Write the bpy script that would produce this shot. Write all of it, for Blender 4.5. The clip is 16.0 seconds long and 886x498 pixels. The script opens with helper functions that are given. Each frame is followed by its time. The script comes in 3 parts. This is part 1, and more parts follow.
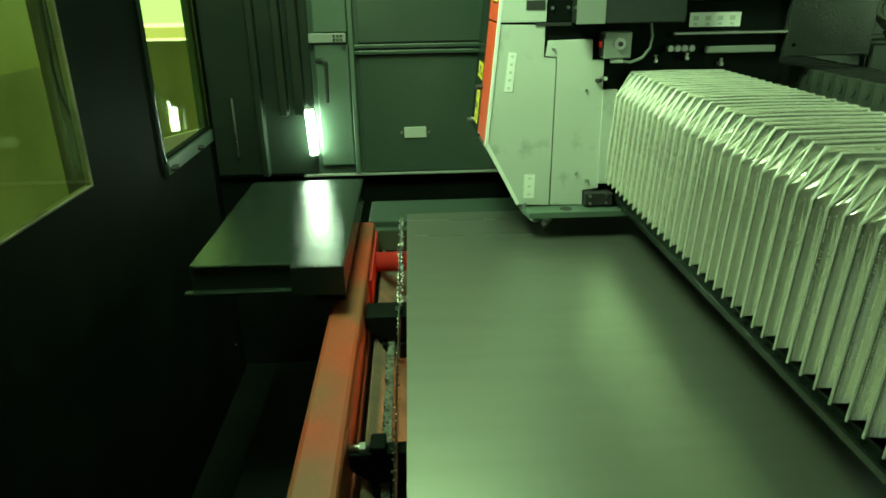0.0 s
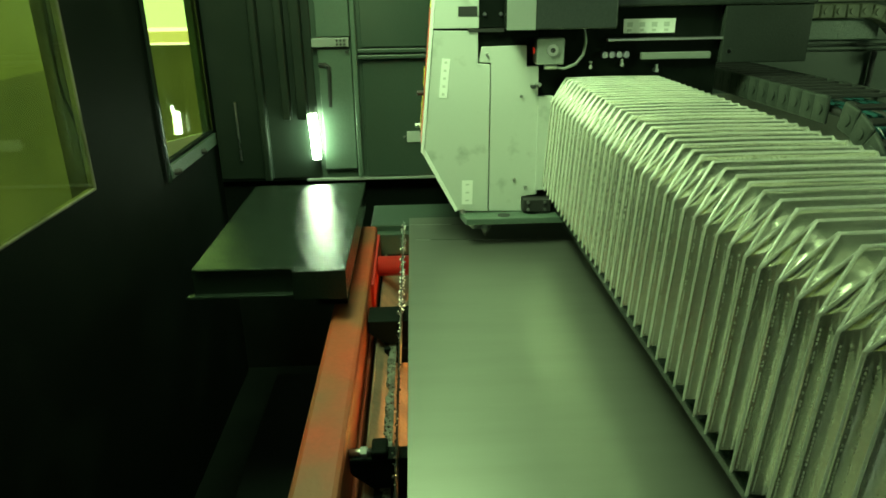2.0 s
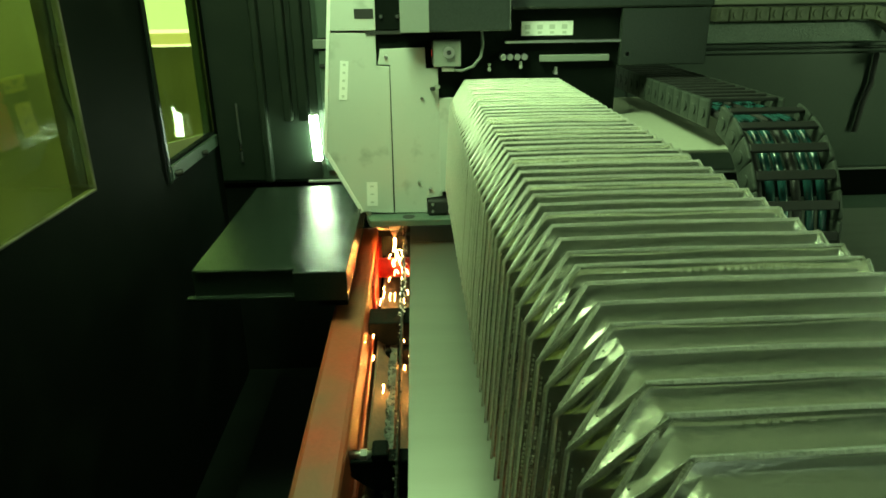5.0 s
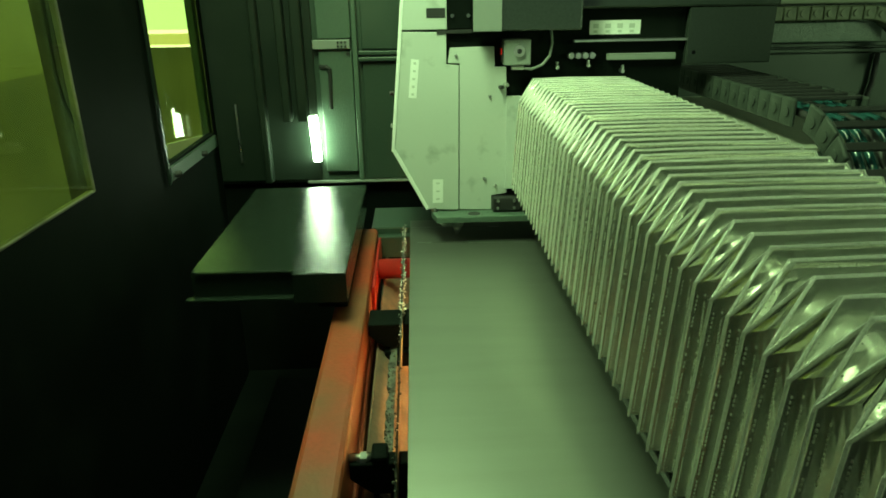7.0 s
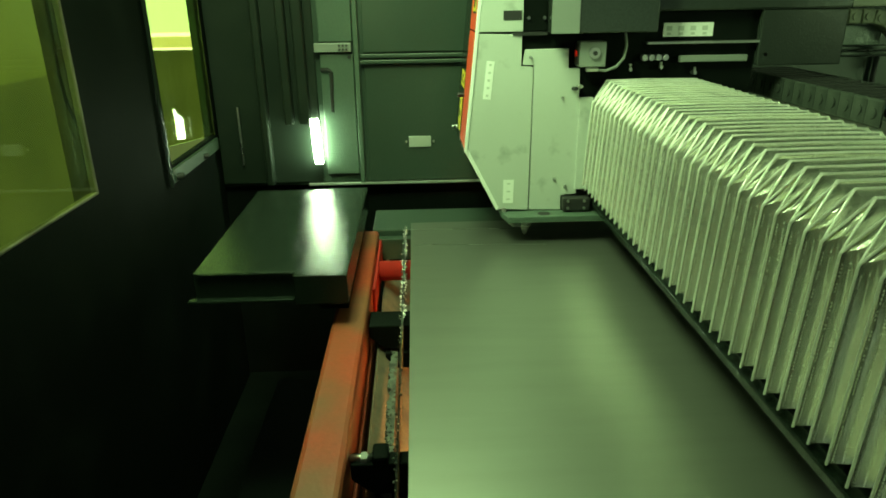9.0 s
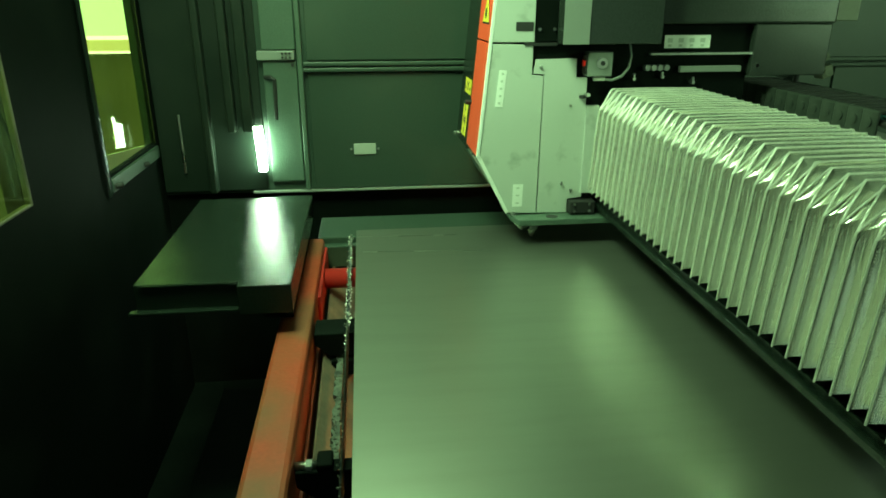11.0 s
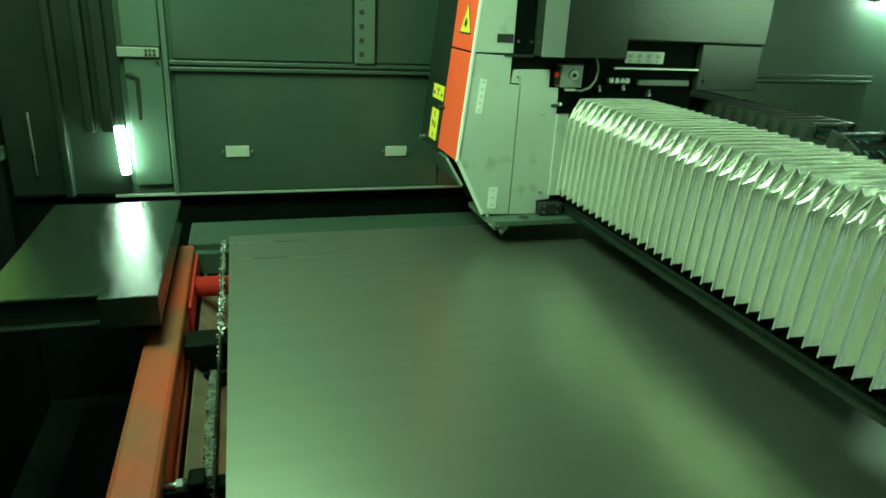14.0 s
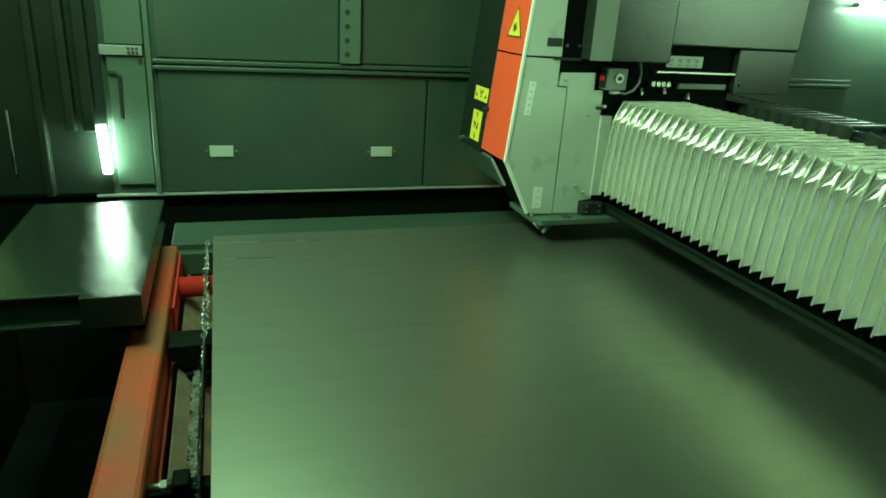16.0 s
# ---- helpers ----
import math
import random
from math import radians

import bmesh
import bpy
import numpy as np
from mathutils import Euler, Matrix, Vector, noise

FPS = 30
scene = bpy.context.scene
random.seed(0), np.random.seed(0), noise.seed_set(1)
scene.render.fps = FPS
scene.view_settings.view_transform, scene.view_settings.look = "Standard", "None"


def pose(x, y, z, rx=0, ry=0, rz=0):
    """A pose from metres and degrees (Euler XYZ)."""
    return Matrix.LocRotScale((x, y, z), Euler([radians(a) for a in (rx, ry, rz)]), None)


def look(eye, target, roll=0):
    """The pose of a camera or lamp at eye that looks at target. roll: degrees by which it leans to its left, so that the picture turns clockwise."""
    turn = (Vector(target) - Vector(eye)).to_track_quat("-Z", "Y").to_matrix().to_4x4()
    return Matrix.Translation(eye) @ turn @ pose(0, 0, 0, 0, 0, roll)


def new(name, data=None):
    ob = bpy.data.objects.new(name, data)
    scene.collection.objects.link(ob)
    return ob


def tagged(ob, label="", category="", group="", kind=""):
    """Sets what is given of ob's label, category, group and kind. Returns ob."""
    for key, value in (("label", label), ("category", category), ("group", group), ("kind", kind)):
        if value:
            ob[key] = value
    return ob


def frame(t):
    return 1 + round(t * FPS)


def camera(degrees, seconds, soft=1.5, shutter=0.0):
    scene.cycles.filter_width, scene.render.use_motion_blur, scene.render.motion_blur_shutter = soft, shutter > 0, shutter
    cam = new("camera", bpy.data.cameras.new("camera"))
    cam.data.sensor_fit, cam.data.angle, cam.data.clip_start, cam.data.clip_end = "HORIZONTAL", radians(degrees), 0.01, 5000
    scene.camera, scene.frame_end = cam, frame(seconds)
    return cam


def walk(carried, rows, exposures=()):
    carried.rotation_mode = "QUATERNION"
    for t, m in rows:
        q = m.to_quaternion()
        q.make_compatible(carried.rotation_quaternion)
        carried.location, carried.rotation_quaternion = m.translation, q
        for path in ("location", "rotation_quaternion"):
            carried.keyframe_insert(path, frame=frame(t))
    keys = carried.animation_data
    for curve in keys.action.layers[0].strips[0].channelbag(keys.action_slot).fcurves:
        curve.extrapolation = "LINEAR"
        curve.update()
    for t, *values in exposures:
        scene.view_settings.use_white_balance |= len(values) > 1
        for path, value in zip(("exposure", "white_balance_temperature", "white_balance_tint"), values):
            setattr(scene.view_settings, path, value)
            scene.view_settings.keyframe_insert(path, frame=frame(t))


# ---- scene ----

PATH = [
    (0, 0.023, 0.001, 0.645, 68.59, -0.94, -2.50),
    (0.5, 0.024, 0.000, 0.647, 68.66, -0.97, -2.39),
    (1, 0.025, 0.000, 0.648, 68.76, -0.95, -2.25),
    (1.5, 0.025, 0.000, 0.649, 68.78, -0.91, -2.24),
    (2, 0.025, 0.001, 0.646, 68.93, -0.88, -2.25),
    (2.5, 0.024, 0.001, 0.644, 69.15, -0.80, -2.29),
    (3, 0.023, 0.000, 0.644, 69.17, -0.75, -2.31),
    (3.5, 0.024, 0.001, 0.645, 69.15, -0.74, -2.27),
    (4, 0.025, 0.002, 0.645, 69.14, -0.77, -2.20),
    (4.2, 0.025, 0.002, 0.644, 69.14, -0.78, -2.18),
    (6.3, 0.026, 0.013, 0.641, 69.15, -0.90, -2.12),
    (6.5, 0.026, 0.013, 0.642, 69.15, -0.90, -2.13),
    (7, 0.026, 0.011, 0.643, 69.14, -0.88, -2.13),
    (7.5, 0.027, 0.009, 0.642, 69.25, -0.92, -2.00),
    (8, 0.027, 0.007, 0.643, 69.29, -0.87, -2.03),
    (8.5, 0.027, 0.004, 0.645, 69.27, -0.85, -2.03),
    (9, 0.026, 0.002, 0.645, 69.36, -0.84, -2.07),
    (9.2, 0.026, 0.002, 0.645, 69.42, -0.84, -2.09),
    (10.45, 0.030, -0.006, 0.651, 69.55, -0.60, -3.20),
    (11.3, 0.046, -0.030, 0.670, 69.76, 0.75, -10.39),
    (11.5, 0.047, -0.031, 0.672, 69.91, 1.38, -13.15),
    (12, 0.047, -0.032, 0.675, 70.02, 1.80, -14.62),
    (12.5, 0.046, -0.033, 0.677, 70.03, 2.15, -15.61),
    (13, 0.047, -0.036, 0.680, 69.94, 2.43, -16.25),
    (13.5, 0.049, -0.035, 0.684, 69.82, 2.87, -17.05),
    (14, 0.049, -0.035, 0.685, 69.78, 2.95, -17.28),
    (14.5, 0.048, -0.035, 0.682, 69.90, 2.95, -17.32),
    (15, 0.047, -0.035, 0.681, 70.00, 3.11, -17.65),
    (15.5, 0.046, -0.034, 0.680, 70.04, 3.29, -18.13),
    (16, 0.043, -0.033, 0.676, 70.13, 3.51, -18.74),
]


def aim(x, y, z, tilt, roll, yaw):
    """Level heading, then tilt, then roll about the line of sight."""
    return pose(x, y, z, 0, 0, yaw) @ pose(0, 0, 0, tilt) @ pose(0, 0, 0, 0, 0, roll)


cam = camera(66.67, 16.0, soft=1.7)
walk(cam, [(t, aim(*row)) for t, *row in PATH],
     [(0, 1.05, 6300, 10), (1.5, 1.1, 6700, 10), (4.2, 0.88, 6700, 10), (7, 0.88, 6600, 8), (9.2, 1.05, 6900, 10), (11.5, 1.1, 5900, 3), (12.5, 1.25, 5700, 3), (16, 1.1, 5800, 6)])

# the cutting head: seconds, place along the bed, place across the bed
HEAD = [(0, 0.125, 1.737), (0.5, 0.083, 1.737), (1, 0.041, 1.737), (1.5, -0.002, 1.737), (2, -0.048, 1.738),
        (2.5, -0.094, 1.738), (3, -0.140, 1.738), (3.5, -0.186, 1.738), (4, -0.230, 1.739), (4.2, -0.249, 1.740),
        (4.9, -0.306, 1.742), (5.1, -0.306, 1.776), (6.3, -0.195, 1.782), (6.5, -0.176, 1.782), (7, -0.128, 1.782), (7.5, -0.080, 1.782),
        (8, -0.033, 1.783), (8.5, 0.016, 1.784), (9, 0.064, 1.786), (9.2, 0.083, 1.787), (11.3, 0.286, 1.801),
        (11.5, 0.307, 1.803), (12, 0.357, 1.803), (12.5, 0.407, 1.801), (13, 0.457, 1.797), (13.5, 0.506, 1.794),
        (14, 0.555, 1.791), (14.5, 0.604, 1.788), (15, 0.651, 1.785), (15.5, 0.698, 1.782), (16, 0.745, 1.781)]

# ---- light ----
world = bpy.data.worlds.new("world")
scene.world = world
world.use_nodes = True
world.node_tree.nodes["Background"].inputs[0].default_value = (0.42, 0.64, 0.44, 1)
world.node_tree.nodes["Background"].inputs[1].default_value = 0.32

LIGHT_TINT = (0.61, 1.0, 0.47)


def area_lamp(name, place, target, sx, sy, watts, tint, spread=180):
    data = bpy.data.lights.new(name, "AREA")
    data.shape, data.size, data.size_y, data.energy, data.color = "RECTANGLE", sx, sy, watts, tint
    data.spread = radians(spread)
    ob = new(name, data)
    ob.matrix_world = look(place, target)
    return ob


# unseen fill lamp added at the front wall's far opening, for the covers' glints
area_lamp("front_fill", (3.55, -0.70, 1.03), (2.0, 1.7, 0.75), 1.15, 1.0, 16.0, LIGHT_TINT)
# two unseen fill lamps added under the cabin roof, for sheet, head and bellows
area_lamp("roof_lamp", (-0.12, 1.72, 1.66), (0.15, 1.55, 0.0), 0.9, 0.5, 4.5, LIGHT_TINT, 125)
area_lamp("roof_fill_side", (-0.28, 1.15, 1.55), (0.50, 1.85, 0.1), 0.25, 0.6, 9.5, LIGHT_TINT, 130)


# ---- materials ----
def material(name, base, rough=0.5, metal=0.0, grain=60.0, vary=0.25, bump=0.1, stain=None, stain_at=0.6, stain_scale=5.0,
             stretch=(1, 1, 1), coat=0.0, spec=0.5, rough_vary=0.15):
    m = bpy.data.materials.new(name)
    m.use_nodes = True
    nt = m.node_tree
    b = nt.nodes["Principled BSDF"]
    tc = nt.nodes.new("ShaderNodeTexCoord")
    mp = nt.nodes.new("ShaderNodeMapping")
    mp.inputs["Scale"].default_value = stretch
    nt.links.new(tc.outputs["Object"], mp.inputs[0])
    n1 = nt.nodes.new("ShaderNodeTexNoise")
    n1.inputs["Scale"].default_value, n1.inputs["Detail"].default_value = grain, 6
    n2 = nt.nodes.new("ShaderNodeTexNoise")
    n2.inputs["Scale"].default_value, n2.inputs["Detail"].default_value = stain_scale, 5
    for n in (n1, n2):
        nt.links.new(mp.outputs[0], n.inputs["Vector"])
    ramp = nt.nodes.new("ShaderNodeMapRange")
    ramp.inputs[3].default_value, ramp.inputs[4].default_value = 1 - vary, 1 + vary
    nt.links.new(n1.outputs[0], ramp.inputs[0])
    mix = nt.nodes.new("ShaderNodeMix")
    mix.data_type, mix.blend_type = "RGBA", "MULTIPLY"
    mix.inputs[0].default_value = 1.0
    mix.inputs[6].default_value = (*base, 1)
    nt.links.new(ramp.outputs[0], mix.inputs[7])
    out = mix.outputs[2]
    if stain:
        r2 = nt.nodes.new("ShaderNodeMapRange")
        r2.inputs[1].default_value, r2.inputs[2].default_value = stain_at - 0.1, stain_at + 0.12
        nt.links.new(n2.outputs[0], r2.inputs[0])
        mix2 = nt.nodes.new("ShaderNodeMix")
        mix2.data_type = "RGBA"
        mix2.inputs[7].default_value = (*stain, 1)
        nt.links.new(r2.outputs[0], mix2.inputs[0])
        nt.links.new(out, mix2.inputs[6])
        out = mix2.outputs[2]
    nt.links.new(out, b.inputs["Base Color"])
    rr = nt.nodes.new("ShaderNodeMapRange")
    rr.inputs[3].default_value, rr.inputs[4].default_value = max(0.03, rough - rough_vary), min(1, rough + rough_vary)
    nt.links.new(n2.outputs[0], rr.inputs[0])
    nt.links.new(rr.outputs[0], b.inputs["Roughness"])
    b.inputs["Metallic"].default_value = metal
    b.inputs["Coat Weight"].default_value = coat
    b.inputs["Specular IOR Level"].default_value = spec
    if bump:
        bp = nt.nodes.new("ShaderNodeBump")
        bp.inputs["Strength"].default_value, bp.inputs["Distance"].default_value = bump, 0.002
        nt.links.new(n1.outputs[0], bp.inputs["Height"])
        nt.links.new(bp.outputs[0], b.inputs["Normal"])
    return m


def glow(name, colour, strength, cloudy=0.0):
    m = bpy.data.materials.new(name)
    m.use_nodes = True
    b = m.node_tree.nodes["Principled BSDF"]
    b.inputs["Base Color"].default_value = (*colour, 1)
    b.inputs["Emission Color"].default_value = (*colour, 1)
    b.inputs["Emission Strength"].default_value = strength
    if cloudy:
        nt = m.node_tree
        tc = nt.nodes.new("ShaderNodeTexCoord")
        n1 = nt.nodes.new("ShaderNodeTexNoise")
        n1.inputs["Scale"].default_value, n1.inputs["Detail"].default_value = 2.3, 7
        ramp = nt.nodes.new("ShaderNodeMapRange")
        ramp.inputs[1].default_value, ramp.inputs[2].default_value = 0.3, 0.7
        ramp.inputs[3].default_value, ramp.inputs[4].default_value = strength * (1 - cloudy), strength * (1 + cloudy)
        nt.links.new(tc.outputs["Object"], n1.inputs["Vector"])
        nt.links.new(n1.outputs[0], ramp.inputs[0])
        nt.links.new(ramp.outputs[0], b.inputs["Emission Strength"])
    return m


def glass(name, colour, rough=0.03):
    m = bpy.data.materials.new(name)
    m.use_nodes = True
    b = m.node_tree.nodes["Principled BSDF"]
    b.inputs["Base Color"].default_value = (*colour, 1)
    b.inputs["Transmission Weight"].default_value, b.inputs["IOR"].default_value = 1.0, 1.45
    b.inputs["Roughness"].default_value = rough
    return m


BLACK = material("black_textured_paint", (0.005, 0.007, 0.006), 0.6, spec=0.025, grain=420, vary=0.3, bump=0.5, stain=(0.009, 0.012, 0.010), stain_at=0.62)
CORNER_PAINT = material("near_black_green_paint", (0.013, 0.020, 0.015), 0.45, spec=0.3, grain=300, vary=0.3, bump=0.4, stain=(0.020, 0.028, 0.021), stain_at=0.58, stain_scale=4)
BLACK_GLOSS = material("black_gloss_paint", (0.012, 0.018, 0.014), 0.075, grain=360, vary=0.25, bump=0.40, rough_vary=0.02, spec=0.36)
WALL_PAINT = material("dark_wall_paint", (0.032, 0.053, 0.039), 0.42, grain=300, vary=0.25, bump=0.35, stain=(0.044, 0.066, 0.048), stain_at=0.6, stain_scale=3)
PANEL_PAINT = material("dark_grey_panel_paint", (0.075, 0.112, 0.086), 0.36, grain=260, vary=0.28, bump=0.7)
COVER_PAINT = material("black_hammered_paint", (0.026, 0.032, 0.028), 0.17, grain=230, vary=0.3, bump=0.28, rough_vary=0.04)
GREY = material("light_grey_paint", (0.48, 0.51, 0.47), 0.42, grain=350, vary=0.05, bump=0.06, stain=(0.17, 0.18, 0.155), stain_at=0.69, stain_scale=11)
GREY_DARK = material("mid_grey_paint", (0.22, 0.24, 0.22), 0.45, grain=350, vary=0.08, bump=0.06)
ORANGE = material("orange_red_paint", (0.90, 0.095, 0.035), 0.38, grain=300, vary=0.06, bump=0.05)
RAIL_PAINT = material("worn_orange_paint", (0.33, 0.046, 0.019), 0.45, grain=120, vary=0.3, bump=0.25, stain=(0.19, 0.066, 0.030), stain_at=0.50, stain_scale=5)
RED_PAINT = material("red_paint", (0.36, 0.022, 0.017), 0.4, grain=160, vary=0.15, bump=0.1)
RUST = material("rusty_plate", (0.13, 0.105, 0.075), 0.55, grain=90, vary=0.35, bump=0.3, stain=(0.075, 0.07, 0.055), stain_at=0.55, stain_scale=14)
SHEET = material("mild_steel_sheet", (0.285, 0.30, 0.26), 0.39, metal=0.88, grain=9, vary=0.025, bump=0.0, stretch=(1.0, 9, 1), stain=(0.270, 0.285, 0.247), stain_at=0.55, stain_scale=2.2, rough_vary=0.012)
STEEL = material("bright_steel", (0.62, 0.62, 0.60), 0.28, metal=1.0, grain=200, vary=0.15, bump=0.1)
SLAG = material("grey_slag_crust", (0.11, 0.125, 0.105), 0.55, metal=0.4, grain=90, vary=0.7, bump=1.0, stain=(0.035, 0.04, 0.035), stain_at=0.52, stain_scale=40)
GUIDE_PAINT = material("olive_chain_plastic", (0.17, 0.18, 0.12), 0.5, grain=160, vary=0.3, bump=0.4, stain=(0.08, 0.09, 0.06), stain_at=0.6, stain_scale=18)
HAMMERED = material("grey_green_hammered_paint", (0.12, 0.16, 0.13), 0.25, grain=170, vary=0.4, bump=1.0)
SLAT = material("slagged_slat_steel", (0.045, 0.055, 0.047), 0.5, metal=0.5, grain=120, vary=0.6, bump=0.8, stain=(0.30, 0.32, 0.29), stain_at=0.68, stain_scale=60)
FOIL = material("aluminised_cloth", (0.89, 0.89, 0.81), 0.26, metal=0.75, grain=260, vary=0.10, bump=0.18, rough_vary=0.06)
FOIL_EDGE = material("cloth_seam", (0.86, 0.87, 0.79), 0.24, metal=0.5, grain=500, vary=0.5, bump=0.9)
LABEL = material("white_label", (0.80, 0.81, 0.78), 0.5, grain=200, vary=0.04, bump=0.0)
PLATE = material("grey_blank_plate", (0.36, 0.39, 0.35), 0.45, grain=220, vary=0.08, bump=0.1)
INK = material("grey_ink", (0.52, 0.54, 0.50), 0.6, grain=200, vary=0.05, bump=0.0)
INK_BLACK = material("black_ink", (0.02, 0.02, 0.02), 0.6, grain=200, vary=0.05, bump=0.0)
YELLOW = material("yellow_label", (0.85, 0.68, 0.05), 0.45, grain=200, vary=0.04, bump=0.0)
CHAIN = material("chain_plastic", (0.030, 0.037, 0.032), 0.42, grain=250, vary=0.3, bump=0.3, stain=(0.06, 0.07, 0.06), stain_at=0.60, stain_scale=20)
HOSE = material("teal_hose", (0.015, 0.065, 0.065), 0.2, grain=100, vary=0.2, bump=0.0, coat=0.5)
RUBBER = material("black_rubber", (0.018, 0.018, 0.018), 0.55, grain=300, vary=0.2, bump=0.2)
TRAY = material("beige_tray", (0.33, 0.34, 0.27), 0.6, grain=120, vary=0.1, bump=0.1)
LED = glow("led_tube", (0.66, 1.0, 0.60), 38.0)
LED_LONG = glow("long_led_tube", (0.66, 1.0, 0.60), 90.0)
SPARK = glow("spark_glow", (1.0, 0.40, 0.09), 220.0)
DISPLAY = glow("red_digits", (1.0, 0.05, 0.02), 0.12)
SAFETY_GLASS = glass("green_safety_glass", (0.62, 0.70, 0.30))
OUT_POST = material("pale_dusty_paint", (0.13, 0.12, 0.075), 0.6, grain=60, vary=0.3, bump=0.2, stain=(0.07, 0.065, 0.04), stain_at=0.55, stain_scale=8)
# backdrop colours that glow in place of light falling on the workshop
OUT_BRIGHT = glow("daylit_workshop_glow", (0.50, 0.85, 0.38), 1.1)
OUT_WHITE = glow("bright_edge_glow", (0.75, 0.95, 0.60), 1.7)
OUT_PALE = glow("pale_strip_glow", (0.55, 0.60, 0.20), 0.75)
OUT_MID = glow("mid_workshop_glow", (0.20, 0.27, 0.06), 0.19, 0.35)
OUT_UPPER = glow("upper_workshop_glow", (0.24, 0.30, 0.08), 0.30, 0.25)
OUT_DIM = glow("dim_workshop_glow", (0.13, 0.17, 0.04), 0.17, 0.5)


# ---- mesh helpers ----
def box(bm, x0, x1, y0, y1, z0, z1, bevel=0.0):
    made = bmesh.ops.create_cube(bm, size=1.0)["verts"]
    bmesh.ops.scale(bm, vec=(x1 - x0, y1 - y0, z1 - z0), verts=made)
    bmesh.ops.translate(bm, vec=((x0 + x1) / 2, (y0 + y1) / 2, (z0 + z1) / 2), verts=made)
    if bevel:
        edges = list({e for v in made for e in v.link_edges})
        bmesh.ops.bevel(bm, geom=edges, offset=bevel, segments=2, affect="EDGES", profile=0.5)
    return bm


def prism(bm, outline, axis, lo, hi, bevel=0.0):
    """A slab with the given outline, from lo to hi along an axis ('x': outline in y, z; 'y': x, z; 'z': x, y)."""
    def put(a, b, c):
        return {"x": (c, a, b), "y": (a, c, b), "z": (a, b, c)}[axis]
    low = [bm.verts.new(put(a, b, lo)) for a, b in outline]
    high = [bm.verts.new(put(a, b, hi)) for a, b in outline]
    n = len(outline)
    faces = [bm.faces.new(low[::-1]), bm.faces.new(high)]
    faces += [bm.faces.new((low[i], low[(i + 1) % n], high[(i + 1) % n], high[i])) for i in range(n)]
    bmesh.ops.recalc_face_normals(bm, faces=faces)
    if bevel:
        bmesh.ops.bevel(bm, geom=list({e for f in faces for e in f.edges}), offset=bevel, segments=2, affect="EDGES", profile=0.5)
    return bm


def rod(bm, a, b, r, sides=14, r2=None):
    a, b = Vector(a), Vector(b)
    made = bmesh.ops.create_cone(bm, cap_ends=True, segments=sides, radius1=r, radius2=r if r2 is None else r2, depth=(b - a).length)["verts"]
    turn = (b - a).to_track_quat("Z", "Y").to_matrix().to_4x4()
    bmesh.ops.transform(bm, matrix=Matrix.Translation((a + b) / 2) @ turn, verts=made)
    return bm


def tube(bm, points, r, sides=8):
    """A bent round tube through the points."""
    points = [Vector(p) for p in points]
    rings, u = [], None
    for i, p in enumerate(points):
        way = (points[min(i + 1, len(points) - 1)] - points[max(i - 1, 0)]).normalized()
        u = way.orthogonal() if u is None else u - way * u.dot(way)
        u.normalize()
        v = way.cross(u)
        rings.append([bm.verts.new(p + r * (u * math.cos(k * math.tau / sides) + v * math.sin(k * math.tau / sides))) for k in range(sides)])
    for a, b in zip(rings, rings[1:]):
        for k in range(sides):
            bm.faces.new((a[k], a[(k + 1) % sides], b[(k + 1) % sides], b[k]))
    return bm


def mesh_of(name, bm, mat, smooth=False):
    me = bpy.data.meshes.new(name)
    bm.to_mesh(me)
    bm.free()
    me.materials.append(mat)
    for p in me.polygons:
        p.use_smooth = smooth
    return me


def part(name, bm, mat, parent, label="", smooth=False):
    ob = new(name, mesh_of(name, bm, mat, smooth))
    ob.parent = parent
    return tagged(ob, label)


def thing(name, label, category, at=(0, 0, 0), group="", kind=""):
    ob = new(name)
    ob.location = at
    return tagged(ob, label, category, group, kind)


def solid(name, bm, mat, label, category, kind="", smooth=False):
    return tagged(new(name, mesh_of(name, bm, mat, smooth)), label, category, "", kind)


B = bmesh.new
LEFT, REAR, FLOOR, TOP, RIGHT, NEAR = -0.66, 2.35, -0.75, 1.75, 4.3, -0.75

# ---- structure ----
solid("floor", box(B(), LEFT - 0.1, RIGHT + 0.1, NEAR - 0.1, REAR + 0.15, FLOOR - 0.1, FLOOR), BLACK, "dark floor pan under the cutting bed", "floor", "structure")
solid("ceiling", box(B(), LEFT - 0.1, RIGHT + 0.1, NEAR - 0.1, REAR + 0.15, TOP, TOP + 0.05), WALL_PAINT, "dark painted roof of the machine cabin", "ceiling", "structure")
solid("wall_east", box(B(), RIGHT, RIGHT + 0.06, NEAR, REAR, FLOOR, TOP), WALL_PAINT, "dark painted end wall of the cabin", "wall", "structure")
# unseen wall added behind the camera; its two openings only let light in
bm = B()
box(bm, LEFT, -0.1, NEAR - 0.06, NEAR, FLOOR, TOP)
box(bm, 1.7, 2.95, NEAR - 0.06, NEAR, FLOOR, TOP)
box(bm, -0.1, 1.7, NEAR - 0.06, NEAR, FLOOR, -0.6)
box(bm, -0.1, 1.7, NEAR - 0.06, NEAR, 0.75, TOP)
box(bm, 4.2, RIGHT, NEAR - 0.06, NEAR, FLOOR, TOP)
box(bm, 2.95, 4.2, NEAR - 0.06, NEAR, FLOOR, 0.45)
box(bm, 2.95, 4.2, NEAR - 0.06, NEAR, 1.65, TOP)
solid("wall_south", bm, WALL_PAINT, "unseen dark cabin wall with two openings added to let light in", "wall", "structure")

